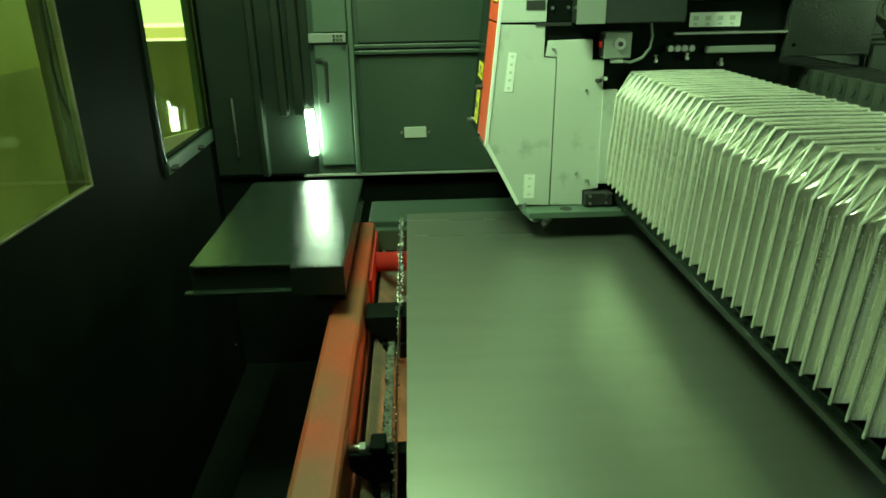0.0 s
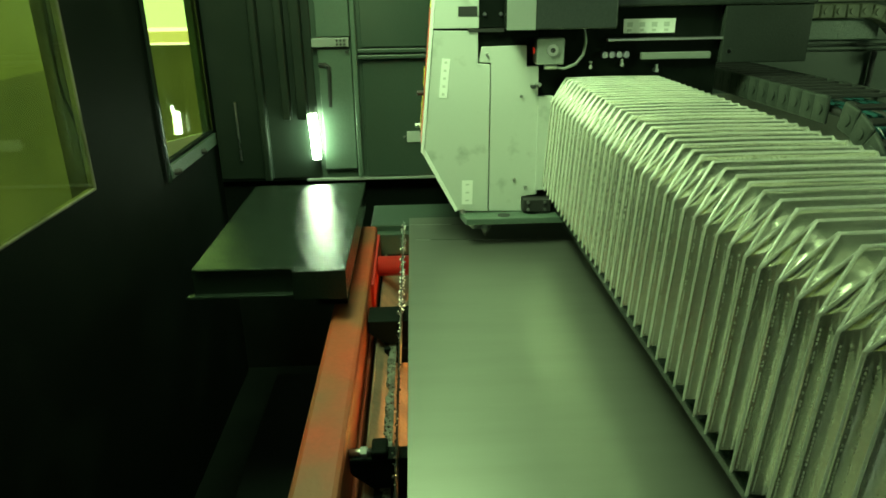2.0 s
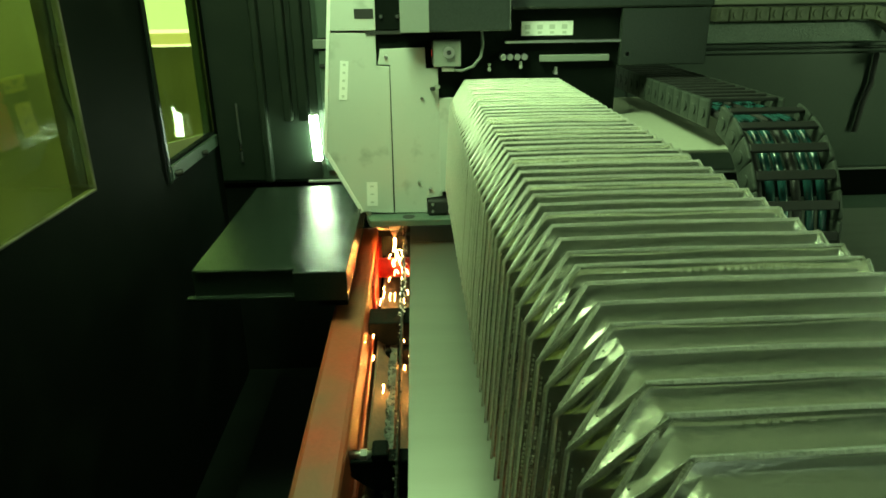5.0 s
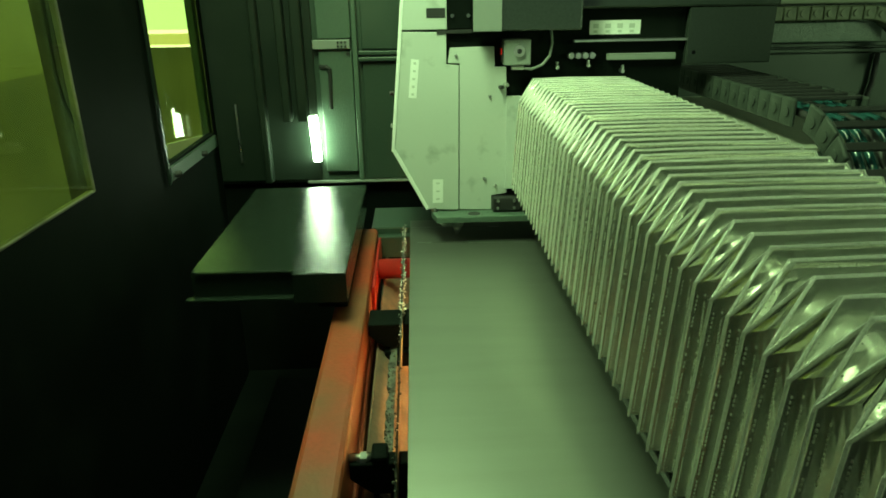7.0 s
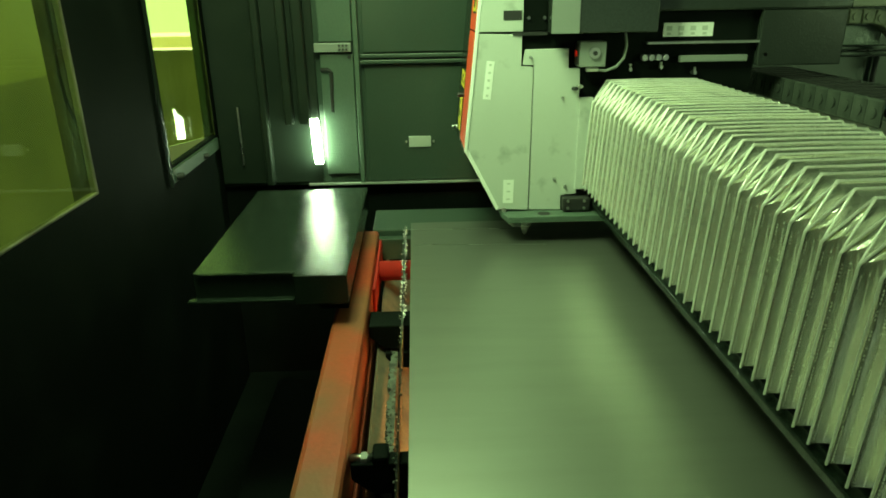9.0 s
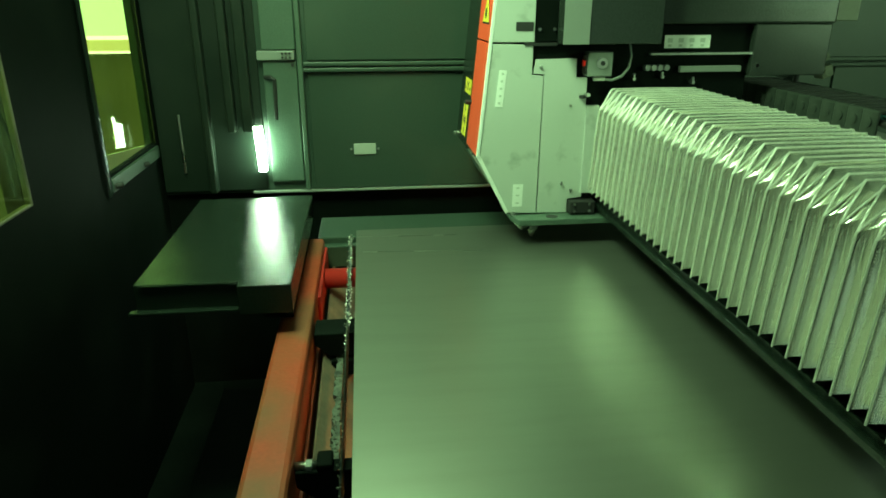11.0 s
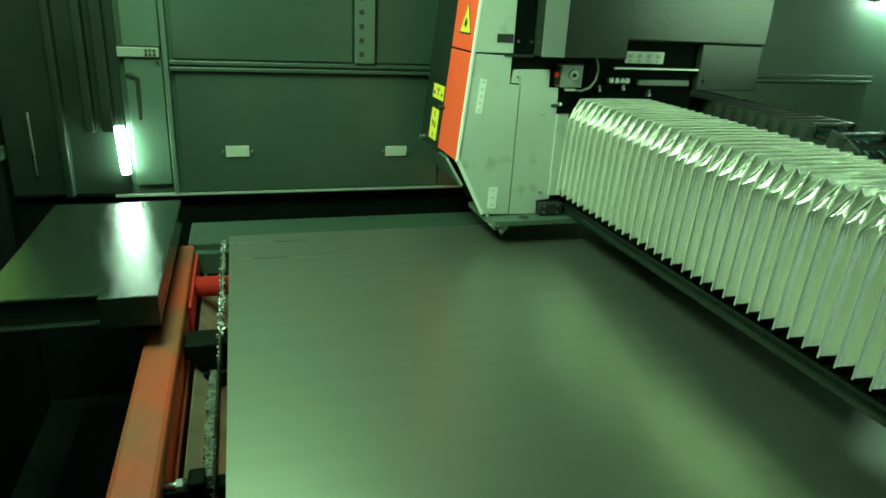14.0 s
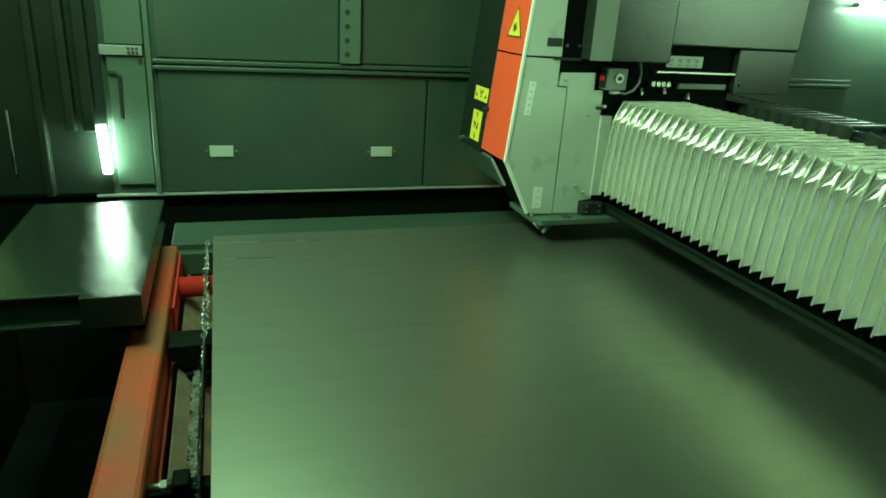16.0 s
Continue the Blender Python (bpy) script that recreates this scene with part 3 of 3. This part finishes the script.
def fold_mesh(seed):
    """One pleat. On the flanks the outer crease lies in the middle, on top it lies at both ends; triangles join them at the corners."""
    rnd = random.Random(seed)
    bm = B()
    steps = (-1, -0.8, -0.6, -0.4, -0.2, -0.05, 0.05, 0.2, 0.4, 0.6, 0.8, 1)
    levels = (0.0, 0.04, 0.09, 0.16, 0.192, 0.222)
    sag = rnd.uniform(-0.0015, 0.0015)

    def grid(rows):
        verts = [[bm.verts.new(p) for p in row] for row in rows]
        for a, b in zip(verts, verts[1:]):
            for k in range(len(a) - 1):
                bm.faces.new((a[k], b[k], b[k + 1], a[k + 1]))

    def corner(a, b, c, flip):
        """A creased triangle of cloth."""
        n = 5
        pts = {}
        for p in range(n + 1):
            for q in range(n + 1 - p):
                u, v = p / n, q / n
                co = Vector(a) * (1 - u - v) + Vector(b) * u + Vector(c) * v
                if p and q and p + q < n:
                    co += Vector([rnd.uniform(-0.0013, 0.0013) for _ in range(3)])
                pts[p, q] = bm.verts.new((1.155 - co.x if flip else co.x, co.y, co.z))
        for p in range(n):
            for q in range(n - p):
                bm.faces.new((pts[p, q], pts[p + 1, q], pts[p, q + 1]))
                if p + q < n - 1:
                    bm.faces.new((pts[p + 1, q], pts[p + 1, q + 1], pts[p, q + 1]))

    for flip in (False, True):
        rows = []
        for t in steps:
            row = []
            for k, up in enumerate(levels):
                z = 0.154 + up
                x = 0.406 + 0.014 * up / 0.222 + flank_in(abs(t), z) + (sag * math.sin(3 * up / 0.222) if k < 5 else 0)
                z += 0.010 * abs(t) * (1 - up / 0.222) + (0.014 * abs(t) if k == 5 else 0)
                row.append((1.155 - x if flip else x, t * HALF, z))
            rows.append(row)
        grid(rows)
        for e in (-1, 1):
            p0, p1 = (0.420, 0, 0.376), (0.438, e * HALF, 0.390)
            t0, t1 = (0.472, 0, 0.398), (0.460, e * HALF, 0.432)
            corner(p0, p1, t1, flip)
            corner(p0, t1, t0, flip)
    rows = []
    for t in steps:
        row = []
        for w in (0.0, 0.08, 0.3, 0.5, 0.7, 0.92, 1.0):
            edge = abs(2 * w - 1)
            down = crown_down(abs(t), edge)
            side = crown_down(abs(t), 1.0) * 0.35
            row.append((0.460 + side + w * (0.235 - 2 * side), t * HALF, 0.432 - down + (0.0012 * math.sin(9 * w + seed) if edge < 0.9 else 0)))
        rows.append(row)
    grid(rows)
    bmesh.ops.remove_doubles(bm, verts=bm.verts[:], dist=0.0004)
    bmesh.ops.recalc_face_normals(bm, faces=bm.faces[:])
    return mesh_of("fold", bm, FOIL)


def seam_mesh(top, flip=False):
    """The sewn hem along one outer crease."""
    bm = B()
    if top:
        tube(bm, [(0.458, 0, 0.4325), (0.56, 0, 0.434), (0.697, 0, 0.4325)], 0.0018, 5)
    else:
        tube(bm, [(0.4052, 0, 0.152), (0.4120, 0, 0.264), (0.4192, 0, 0.377)], 0.0018, 5)
        for e in (-1, 1):
            tube(bm, [(0.4192, 0, 0.3755), (0.4388, e * HALF * 0.5, 0.4045), (0.459, e * HALF, 0.4335)], 0.0018, 5)
    if flip:
        bmesh.ops.scale(bm, vec=(-1, 1, 1), verts=bm.verts)
        bmesh.ops.translate(bm, vec=(1.155, 0, 0), verts=bm.verts)
        bmesh.ops.reverse_faces(bm, faces=bm.faces[:])
    return mesh_of("seam", bm, FOIL_EDGE)


def stitch_mesh():
    """Rows of short stitches beside the creases of one pleat, on the side of each crease that faces the bed's front."""
    bm = B()
    st = random.Random(3)
    for t, step, often in ((-0.16, 0.0046, 0.85), (-0.42, 0.0042, 0.7)):
        for k in range(50):
            z = 0.160 + step * k
            if z < 0.366 and st.random() < often:
                x = 0.420 - 0.063 * (0.376 - z) + flank_in(-t, z)
                box(bm, x - 0.0006, x + 0.0005, t * HALF - 0.0006, t * HALF + 0.0006, z, z + 0.0020)
    for t, often in ((-0.80, 0.8), (-0.45, 0.45)):
        for k in range(33):
            x = 0.468 + 0.0067 * k
            z = 0.432 - crown_down(-t, 0.3)
            if st.random() < often:
                box(bm, x, x + 0.0036, t * HALF - 0.0012, t * HALF + 0.0008, z - 0.0005, z + 0.0010)
    for e in (-1, 1):
        for k in range(9):
            p = Vector((0.425, 0, 0.378)).lerp(Vector((0.459, e * HALF * 0.90, 0.426)), (k + 0.6) / 9.5)
            if st.random() < 0.7:
                box(bm, p.x - 0.0007, p.x + 0.0007, p.y - 0.0006, p.y + 0.0006, p.z - 0.0007, p.z + 0.0007)
    return mesh_of("stitching", bm, FOIL_EDGE)


STITCH = stitch_mesh()
FOLD_DATA, SEAM_SIDE, SEAM_FAR, SEAM_TOP = [fold_mesh(k) for k in range(6)], seam_mesh(False), seam_mesh(False, True), seam_mesh(True)
fold_list = []
jit = random.Random(5)
for k in range(FOLDS):
    f = new("fold", FOLD_DATA[k * 5 % 6 if k % 7 else k % 4])
    f.parent = bellows
    fold_list.append((f, (k + 0.5) / FOLDS, 0.0011 * math.sin(k * math.tau / 5.3) + jit.uniform(-0.0007, 0.0007), jit.uniform(-0.25, 0.25), jit.uniform(-0.12, 0.12)))
    for data, y in ((SEAM_SIDE, 0.0), (SEAM_FAR, 0.0), (SEAM_TOP, HALF), (STITCH, 0.0)):
        s = new("stitching" if data is STITCH else "seam", data)
        s.parent = f
        s.location = (0, y, 0)
        if data is STITCH:
            tagged(s, kind="stuff")

# ---- cutting head ----
head = thing("cutting_head", "grey and orange laser cutting head with labels", "machine head")


def slant(z):
    return 0.090 + (z - 0.252) * 0.0965


# grey housing, seen from its side
part("lower_side_panel", prism(B(), [(slant(0.252), 0.252), (0.178, 0.086), (0.2645, 0.082), (0.2675, 0.468), (0.236, 0.471), (0.236, 0.549), (slant(0.552), 0.552)], "y", 0.0, 0.012, 0.0015), GREY, head)
part("bracket_panel", prism(B(), [(0.2675, 0.082), (0.356, 0.080), (0.355, 0.121), (0.398, 0.126), (0.390, 0.462), (0.360, 0.462), (0.358, 0.513), (0.246, 0.511), (0.239, 0.474), (0.2695, 0.472)], "y", 0.002, 0.014, 0.0015), GREY, head)
part("upper_side_panel", prism(B(), [(slant(0.556), 0.556), (0.238, 0.556), (0.238, 1.05), (slant(1.05), 1.05)], "y", -0.002, 0.012, 0.0015), GREY, head)
part("panel_step", box(B(), 0.212, 0.3, -0.003, 0.02, 0.5465, 0.5545), INK_BLACK, head)
part("housing", prism(B(), [(slant(0.26) + 0.006, 0.26), (0.19, 0.092), (0.39, 0.09), (0.39, 1.05), (slant(1.05) + 0.006, 1.05)], "y", 0.0145, 0.195), BLACK, head, "dark inner housing")
part("vent_slot", box(B(), 0.187, 0.234, -0.0032, 0.0, 0.584, 0.607), INK_BLACK, head)
# orange front
part("front_cover", prism(B(), [(slant(0.252) - 0.001, 0.250), (slant(0.552) - 0.001, 0.552), (slant(0.552) + 0.005, 0.552), (slant(0.252) + 0.005, 0.250)], "y", 0.006, 0.198, 0.001), ORANGE, head, "orange painted front cover")
part("front_cover", prism(B(), [(slant(0.557) - 0.001, 0.557), (slant(1.05) - 0.001, 1.05), (slant(1.05) + 0.005, 1.05), (slant(0.557) + 0.005, 0.557)], "y", 0.006, 0.198, 0.001), ORANGE, head, "orange painted front cover")
part("edge_trim", prism(B(), [(slant(0.250) - 0.003, 0.248), (slant(1.05) - 0.003, 1.05), (slant(1.05) + 0.006, 1.05), (slant(0.250) + 0.006, 0.252)], "y", -0.0035, 0.0055, 0.001), LABEL, head, "pale edge trim")
part("edge_trim", prism(B(), [(slant(0.252) - 0.002, 0.252), (slant(0.252) + 0.008, 0.256), (0.183, 0.090), (0.176, 0.083)], "y", -0.002, 0.010, 0.001), LABEL, head, "pale edge trim")
# dark side casing behind the orange cover
part("side_casing", prism(B(), [(slant(0.235), 0.235), (slant(1.05), 1.05), (0.36, 1.05), (0.36, 0.20), (0.15, 0.20)], "y", 0.2, 0.415, 0.003), BLACK_GLOSS, head, "dark glossy side casing")
part("lower_flap", prism(B(), [(0.092, 0.232), (0.100, 0.238), (0.152, 0.148), (0.144, 0.142)], "y", 0.125, 0.36, 0.002), PANEL_PAINT, head, "dark sloping lower flap")
part("flap_edge", prism(B(), [(0.095, 0.229), (0.101, 0.232), (0.153, 0.147), (0.147, 0.143)], "y", 0.115, 0.1245, 0.001), GREY, head)


def on_front(y, z, pts, mat, name, off):
    """A flat sign on the slanted orange cover, from points (along y, up)."""
    bm = B()
    lo = [bm.verts.new((slant(z + b) - 0.001 - off, y + a, z + b)) for a, b in pts]
    hi = [bm.verts.new((slant(z + b) - 0.0018 - off, y + a, z + b)) for a, b in pts]
    n = len(pts)
    bm.faces.new(lo), bm.faces.new(hi[::-1])
    for i in range(n):
        bm.faces.new((lo[i], lo[(i + 1) % n], hi[(i + 1) % n], hi[i]))
    bmesh.ops.recalc_face_normals(bm, faces=bm.faces)
    return part(name, bm, mat, head)


def rect(w, h):
    return [(-w / 2, -h / 2), (w / 2, -h / 2), (w / 2, h / 2), (-w / 2, h / 2)]


def stroke(y, z, a, b, width):
    """One straight ink stroke on the slanted front, from a to b."""
    way = Vector((b[0] - a[0], b[1] - a[1])).normalized() * width / 2
    on_front(y, z, [(a[0] - way.y, a[1] + way.x), (b[0] - way.y, b[1] + way.x), (b[0] + way.y, b[1] - way.x), (a[0] + way.y, a[1] - way.x)], INK_BLACK, "ink_stroke", 0.0012)


def arrow(y, z, dy, dz):
    """A solid arrow head with a short shaft."""
    on_front(y, z, [(dy, dz), (-dz * 0.7, dy * 0.7), (dz * 0.7, -dy * 0.7)], INK_BLACK, "arrow", 0.0012)
    stroke(y, z, (0, 0), (-dy, -dz), 0.004)


on_front(0.268, 0.413, rect(0.115, 0.044), YELLOW, "warning_label", 0.0002)
stroke(0.268, 0.413, (0, -0.012), (0, 0.0), 0.005)
stroke(0.268, 0.413, (0, 0.0), (0.014, 0.012), 0.005)
stroke(0.268, 0.413, (0, 0.0), (-0.014, 0.012), 0.005)
arrow(0.308, 0.407, 0.010, 0.002)
arrow(0.228, 0.407, -0.010, 0.002)
on_front(0.272, 0.311, rect(0.080, 0.096), YELLOW, "warning_label", 0.0002)
stroke(0.272, 0.311, (-0.016, -0.011), (-0.016, 0.011), 0.005)
stroke(0.272, 0.311, (0.016, -0.011), (0.016, 0.011), 0.005)
stroke(0.272, 0.311, (0.016, 0.011), (-0.016, -0.011), 0.005)
arrow(0.272, 0.345, 0.0, 0.009)
arrow(0.272, 0.277, 0.0, -0.009)
part("knob", rod(B(), (0.105, 0.19, 0.375), (0.082, 0.186, 0.376), 0.007), RUBBER, head)
part("knob", rod(B(), (0.11, 0.38, 0.25), (0.075, 0.375, 0.25), 0.007), STEEL, head)
tri = [(-0.05, -0.04), (0.05, -0.04), (0, 0.047)]
on_front(0.088, 0.640, tri, INK_BLACK, "sign_border", 0.0002)
on_front(0.088, 0.639, [(a * 0.86, b * 0.86) for a, b in tri], YELLOW, "warning_sign", 0.0012)
on_front(0.088, 0.628, [((0.021 if k % 2 else 0.006) * math.cos(k * math.tau / 20), (0.015 if k % 2 else 0.005) * math.sin(k * math.tau / 20)) for k in range(20)], INK_BLACK, "sign_symbol", 0.0022)

# white labels with unreadable print
def label_on_side(x, z, w, h, lean, bars):
    bm = box(B(), -w / 2, w / 2, -0.0012, 0, -h / 2, h / 2)
    bmesh.ops.rotate(bm, verts=bm.verts, cent=(0, 0, 0), matrix=Matrix.Rotation(lean, 3, "Y"))
    bmesh.ops.translate(bm, verts=bm.verts, vec=(x, -0.0004, z))
    lab = part("label", bm, LABEL, head, "white printed label")
    for k in range(bars):
        dz = (k - (bars - 1) / 2) * h / bars
        bx = x + dz * math.sin(lean)
        part("print_bar", box(B(), bx - w * 0.16, bx + w * 0.16, -0.0024, -0.0018, z + dz - h * 0.03, z + dz + h * 0.03), INK, lab)
    return lab


label_on_side(0.1515, 0.4365, 0.021, 0.097, 0.10, 5)
label_on_side(0.2085, 0.137, 0.029, 0.066, 0.02, 3)
for x, z in ((0.260, 0.492), (0.348, 0.388), (0.408, 0.286), (0.335, 0.168), (0.365, 0.148), (0.405, 0.150), (0.252, 0.588), (0.292, 0.588)):
    part("screw", rod(B(), (x, 0.004, z), (x, -0.0035, z), 0.0055, 10, 0.003), STEEL, head)
for x, z in ((0.374, 0.412), (0.386, 0.417)):
    part("bolt", rod(B(), (x, 0.0, z), (x + 0.004, -0.022, z + 0.002), 0.005, 8), RUBBER if x < 0.38 else STEEL, head)
part("black_column", box(B(), 0.2395, 0.300, 0.002, 0.03, 0.556, 1.05, 0.002), BLACK, head)
part("motor_cover", box(B(), 0.301, 0.567, -0.055, 0.10, 0.552, 1.05, 0.004), COVER_PAINT, head, "black textured motor cover")
part("motor_cover_side", box(B(), 0.2995, 0.369, -0.058, -0.0555, 0.5525, 1.05, 0.001), GREY_DARK, head, "grey strip of the motor cover")
part("rear_cover", box(B(), 0.5675, 1.080, -0.01, 0.12, 0.600, 1.05, 0.006), COVER_PAINT, head, "large black textured cover")
part("rear_cover_skirt", box(B(), 0.8505, 1.072, -0.008, 0.11, 0.462, 0.5995, 0.003), COVER_PAINT, head, "black textured cover skirt")
part("back_plate", box(B(), 0.391, 0.850, 0.012, 0.03, 0.31, 0.599, 0.002), BLACK, head, "black carriage back plate")
lab = part("label", box(B(), 0.602, 0.732, 0.0095, 0.0118, 0.537, 0.571), LABEL, head, "long white printed label")
for k in range(4):
    part("print_bar", box(B(), 0.612 + 0.031 * k, 0.622 + 0.031 * k, 0.0085, 0.0092, 0.541, 0.547), INK, lab)
    part("print_bar", box(B(), 0.610 + 0.031 * k, 0.624 + 0.031 * k, 0.0085, 0.0092, 0.552, 0.563), INK, lab)
part("name_bar", box(B(), 0.649, 0.826, -0.004, 0.0118, 0.474, 0.490, 0.002), GREY_DARK, head, "grey metal bar")
part("slide_rail", box(B(), 0.56, 0.86, -0.006, 0.0118, 0.520, 0.526, 0.001), STEEL, head, "bright slide rail")
for k in range(4):
    part("fitting", rod(B(), (0.555 + 0.018 * k, 0.011, 0.487), (0.555 + 0.018 * k, -0.008, 0.487), 0.008, 10), STEEL, head)
for x, z in ((0.52, 0.458), (0.60, 0.462), (0.69, 0.447), (0.87, 0.49)):
    part("pin", rod(B(), (x, 0.020, z), (x, -0.008, z), 0.005, 8), STEEL, head)
    part("pin", rod(B(), (x, -0.002, z), (x, -0.002, z + 0.014), 0.004, 8), STEEL, head)
# pressure gauge
g = part("gauge", box(B(), 0.379, 0.447, -0.030, 0.0115, 0.468, 0.531, 0.003), GREY_DARK, head, "grey digital gauge")
part("knob", rod(B(), (0.417, -0.030, 0.503), (0.417, -0.036, 0.503), 0.014, 18), STEEL, g)
part("knob", rod(B(), (0.417, -0.0362, 0.503), (0.417, -0.040, 0.503), 0.006, 12), RUBBER, g)
part("face", box(B(), 0.3755, 0.3788, -0.026, 0.008, 0.474, 0.525), RUBBER, g, "black display face")
for y0, z0, w, h in ((-0.006, 0.494, 0.002, 0.014), (0.0, 0.494, 0.006, 0.002), (0.0, 0.500, 0.006, 0.002), (0.0, 0.506, 0.006, 0.002), (-0.013, 0.494, 0.002, 0.014), (-0.018, 0.494, 0.002, 0.014), (-0.017, 0.500, 0.006, 0.002)):
    part("digit_bar", box(B(), 0.3745, 0.3752, y0, y0 + w, z0, z0 + h), DISPLAY, g)
part("hose_fitting", rod(B(), (0.40, -0.02, 0.462), (0.43, -0.02, 0.462), 0.006, 10), STEEL, head)
part("cable", tube(B(), [(0.418, -0.02, 0.462), (0.45, -0.024, 0.458), (0.478, -0.022, 0.468), (0.497, -0.018, 0.49), (0.503, -0.012, 0.52), (0.500, 0.0, 0.556)], 0.0035), GREY_DARK, head, "thin grey bent cable", True)
# bellows end frame, nozzle shelf and nozzle
part("bellows_flange", box(B(), 0.3915, 0.428, -0.006, 0.010, 0.140, 0.388, 0.001), GREY, head, "grey end flange of the bellows")
part("drive_block", box(B(), 0.357, 0.432, -0.025, 0.05, 0.0835, 0.1195, 0.003), RUBBER, head, "black block")
for x in (0.37, 0.415):
    for z in (0.092, 0.112):
        part("screw", rod(B(), (x, -0.025, z), (x, -0.029, z), 0.004, 8), STEEL, head)
part("shelf", prism(B(), [(0.203, -0.055), (0.475, -0.055), (0.475, 0.16), (0.19, 0.16), (0.19, 0.0)], "z", 0.062, 0.079, 0.002), PANEL_PAINT, head, "dark steel nozzle shelf")
part("shelf_hole", rod(B(), (0.305, -0.028, 0.0785), (0.305, -0.028, 0.0797), 0.017, 20), INK_BLACK, head)
nz = part("nozzle_body", rod(B(), (0.262, 0.03, 0.0615), (0.262, 0.03, 0.028), 0.024, 20, 0.018), GREY_DARK, head, "steel nozzle holder", True)
part("nozzle", rod(B(), (0.262, 0.03, 0.028), (0.262, 0.03, 0.002), 0.015, 16, 0.004), STEEL, nz, "copper steel nozzle tip", True)
part("sensor_hose", tube(B(), [(0.195, 0.0, 0.09), (0.205, -0.006, 0.06), (0.225, 0.0, 0.04), (0.245, 0.015, 0.035)], 0.007), STEEL, head, "bent metal hose", True)

# sparks below the sheet under the nozzle
sp = random.Random(11)
bm = B()
for k in range(120):
    d = Vector((sp.uniform(-0.10, 0.16), -sp.uniform(0.1, 1.0), -sp.uniform(0.08, 0.42))).normalized()
    s, l = sp.uniform(0.03, 0.60), sp.uniform(0.008, 0.030)
    p = Vector((0.262, 0.03, -0.008)) + d * s
    rod(bm, p, p + d * l, 0.0007, 4, 0.0002)
rod(bm, (0.262, 0.03, -0.004), (0.262, 0.03, -0.034), 0.0035, 8, 0.001)
sparks = tagged(new("spark_spray", mesh_of("spark_spray", bm, SPARK)), "glowing orange sparks below the cut", "sparks", kind="stuff")

# ---- cable chain behind the beam ----
chain = thing("cable_chain", "black plastic cable drag chain behind the beam", "cable chain")
R0, YB, ZT = 0.21, 1.36, 0.398
run = []
for k in range(14):
    run.append((2.06 - 0.05 * k, ZT, 0.0))
for k in range(1, 9):
    a = 0.24 * k
    run.append((YB - R0 * math.sin(a), ZT - R0 + R0 * math.cos(a), a))
bm = B()
box(bm, 0.935, 0.942, -0.0275, 0.0275, -0.030, 0.030, 0.005)
CHEEK = mesh_of("cheek", bm, CHAIN)
bm = B()
box(bm, 0.942, 1.089, -0.009, 0.009, 0.022, 0.030, 0.002)
CROSS = mesh_of("crossbar", bm, RUBBER)
bm = B()
rod(bm, (0.9325, 0, 0), (0.935, 0, 0), 0.012, 12)
PIVOT = mesh_of("pivot", bm, CHAIN)
for y, z, a in run:
    m = Matrix.Translation((0, y, z)) @ Matrix.Rotation(a, 4, "X")
    for data, off in ((CHEEK, 0), (CHEEK, 0.154), (CROSS, 0), (PIVOT, 0.0)):
        o = new(data.name.split(".")[0], data)
        o.parent = chain
        o.matrix_local = m @ Matrix.Translation((off, 0, 0))
for k in range(6):
    x = 0.956 + 0.024 * k
    pts = [(x, y, z) for y, z, a in run]
    part("hose", tube(B(), pts, 0.0085, 8), HOSE if k % 3 else RUBBER, chain, "teal and black hoses", True)

# long chain lying on the rear guide
rc = thing("guide_chain", "long flat cable chain on the rear guide", "cable chain")
bm = B()
box(bm, -0.021, 0.021, -0.05, 0.0, -0.022, 0.022, 0.005)
rod(bm, (0.0, -0.050, 0.0), (0.0, -0.054, 0.0), 0.012, 10)
link = mesh_of("link", bm, GUIDE_PAINT)
for k in range(17):
    o = new("link", link)
    o.parent = rc
    drop = max(0, k - 11)
    o.location = (1.0 + 0.043 * k - 0.002 * drop ** 2, REAR - 0.0905, 0.564 - 0.0055 * drop ** 2)
    o.rotation_euler = (0, 0.24 * drop, 0)


# ---- movement ----
def motions():
    walk(head, [(t, pose(x, y, 0)) for t, x, y in HEAD])
    walk(sparks, [(t, pose(x, y, 0)) for t, x, y in HEAD])
    for ob in (gantry, bellows, chain):
        walk(ob, [(t, pose(x, 0, 0)) for t, x, y in HEAD])
    for f, share, dy, rz, rx in fold_list:
        walk(f, [(t, pose(0, NEAR_END + share * (y - 0.012 - NEAR_END) + dy, 0, rx, 0, rz)) for t, x, y in HEAD])


motions()
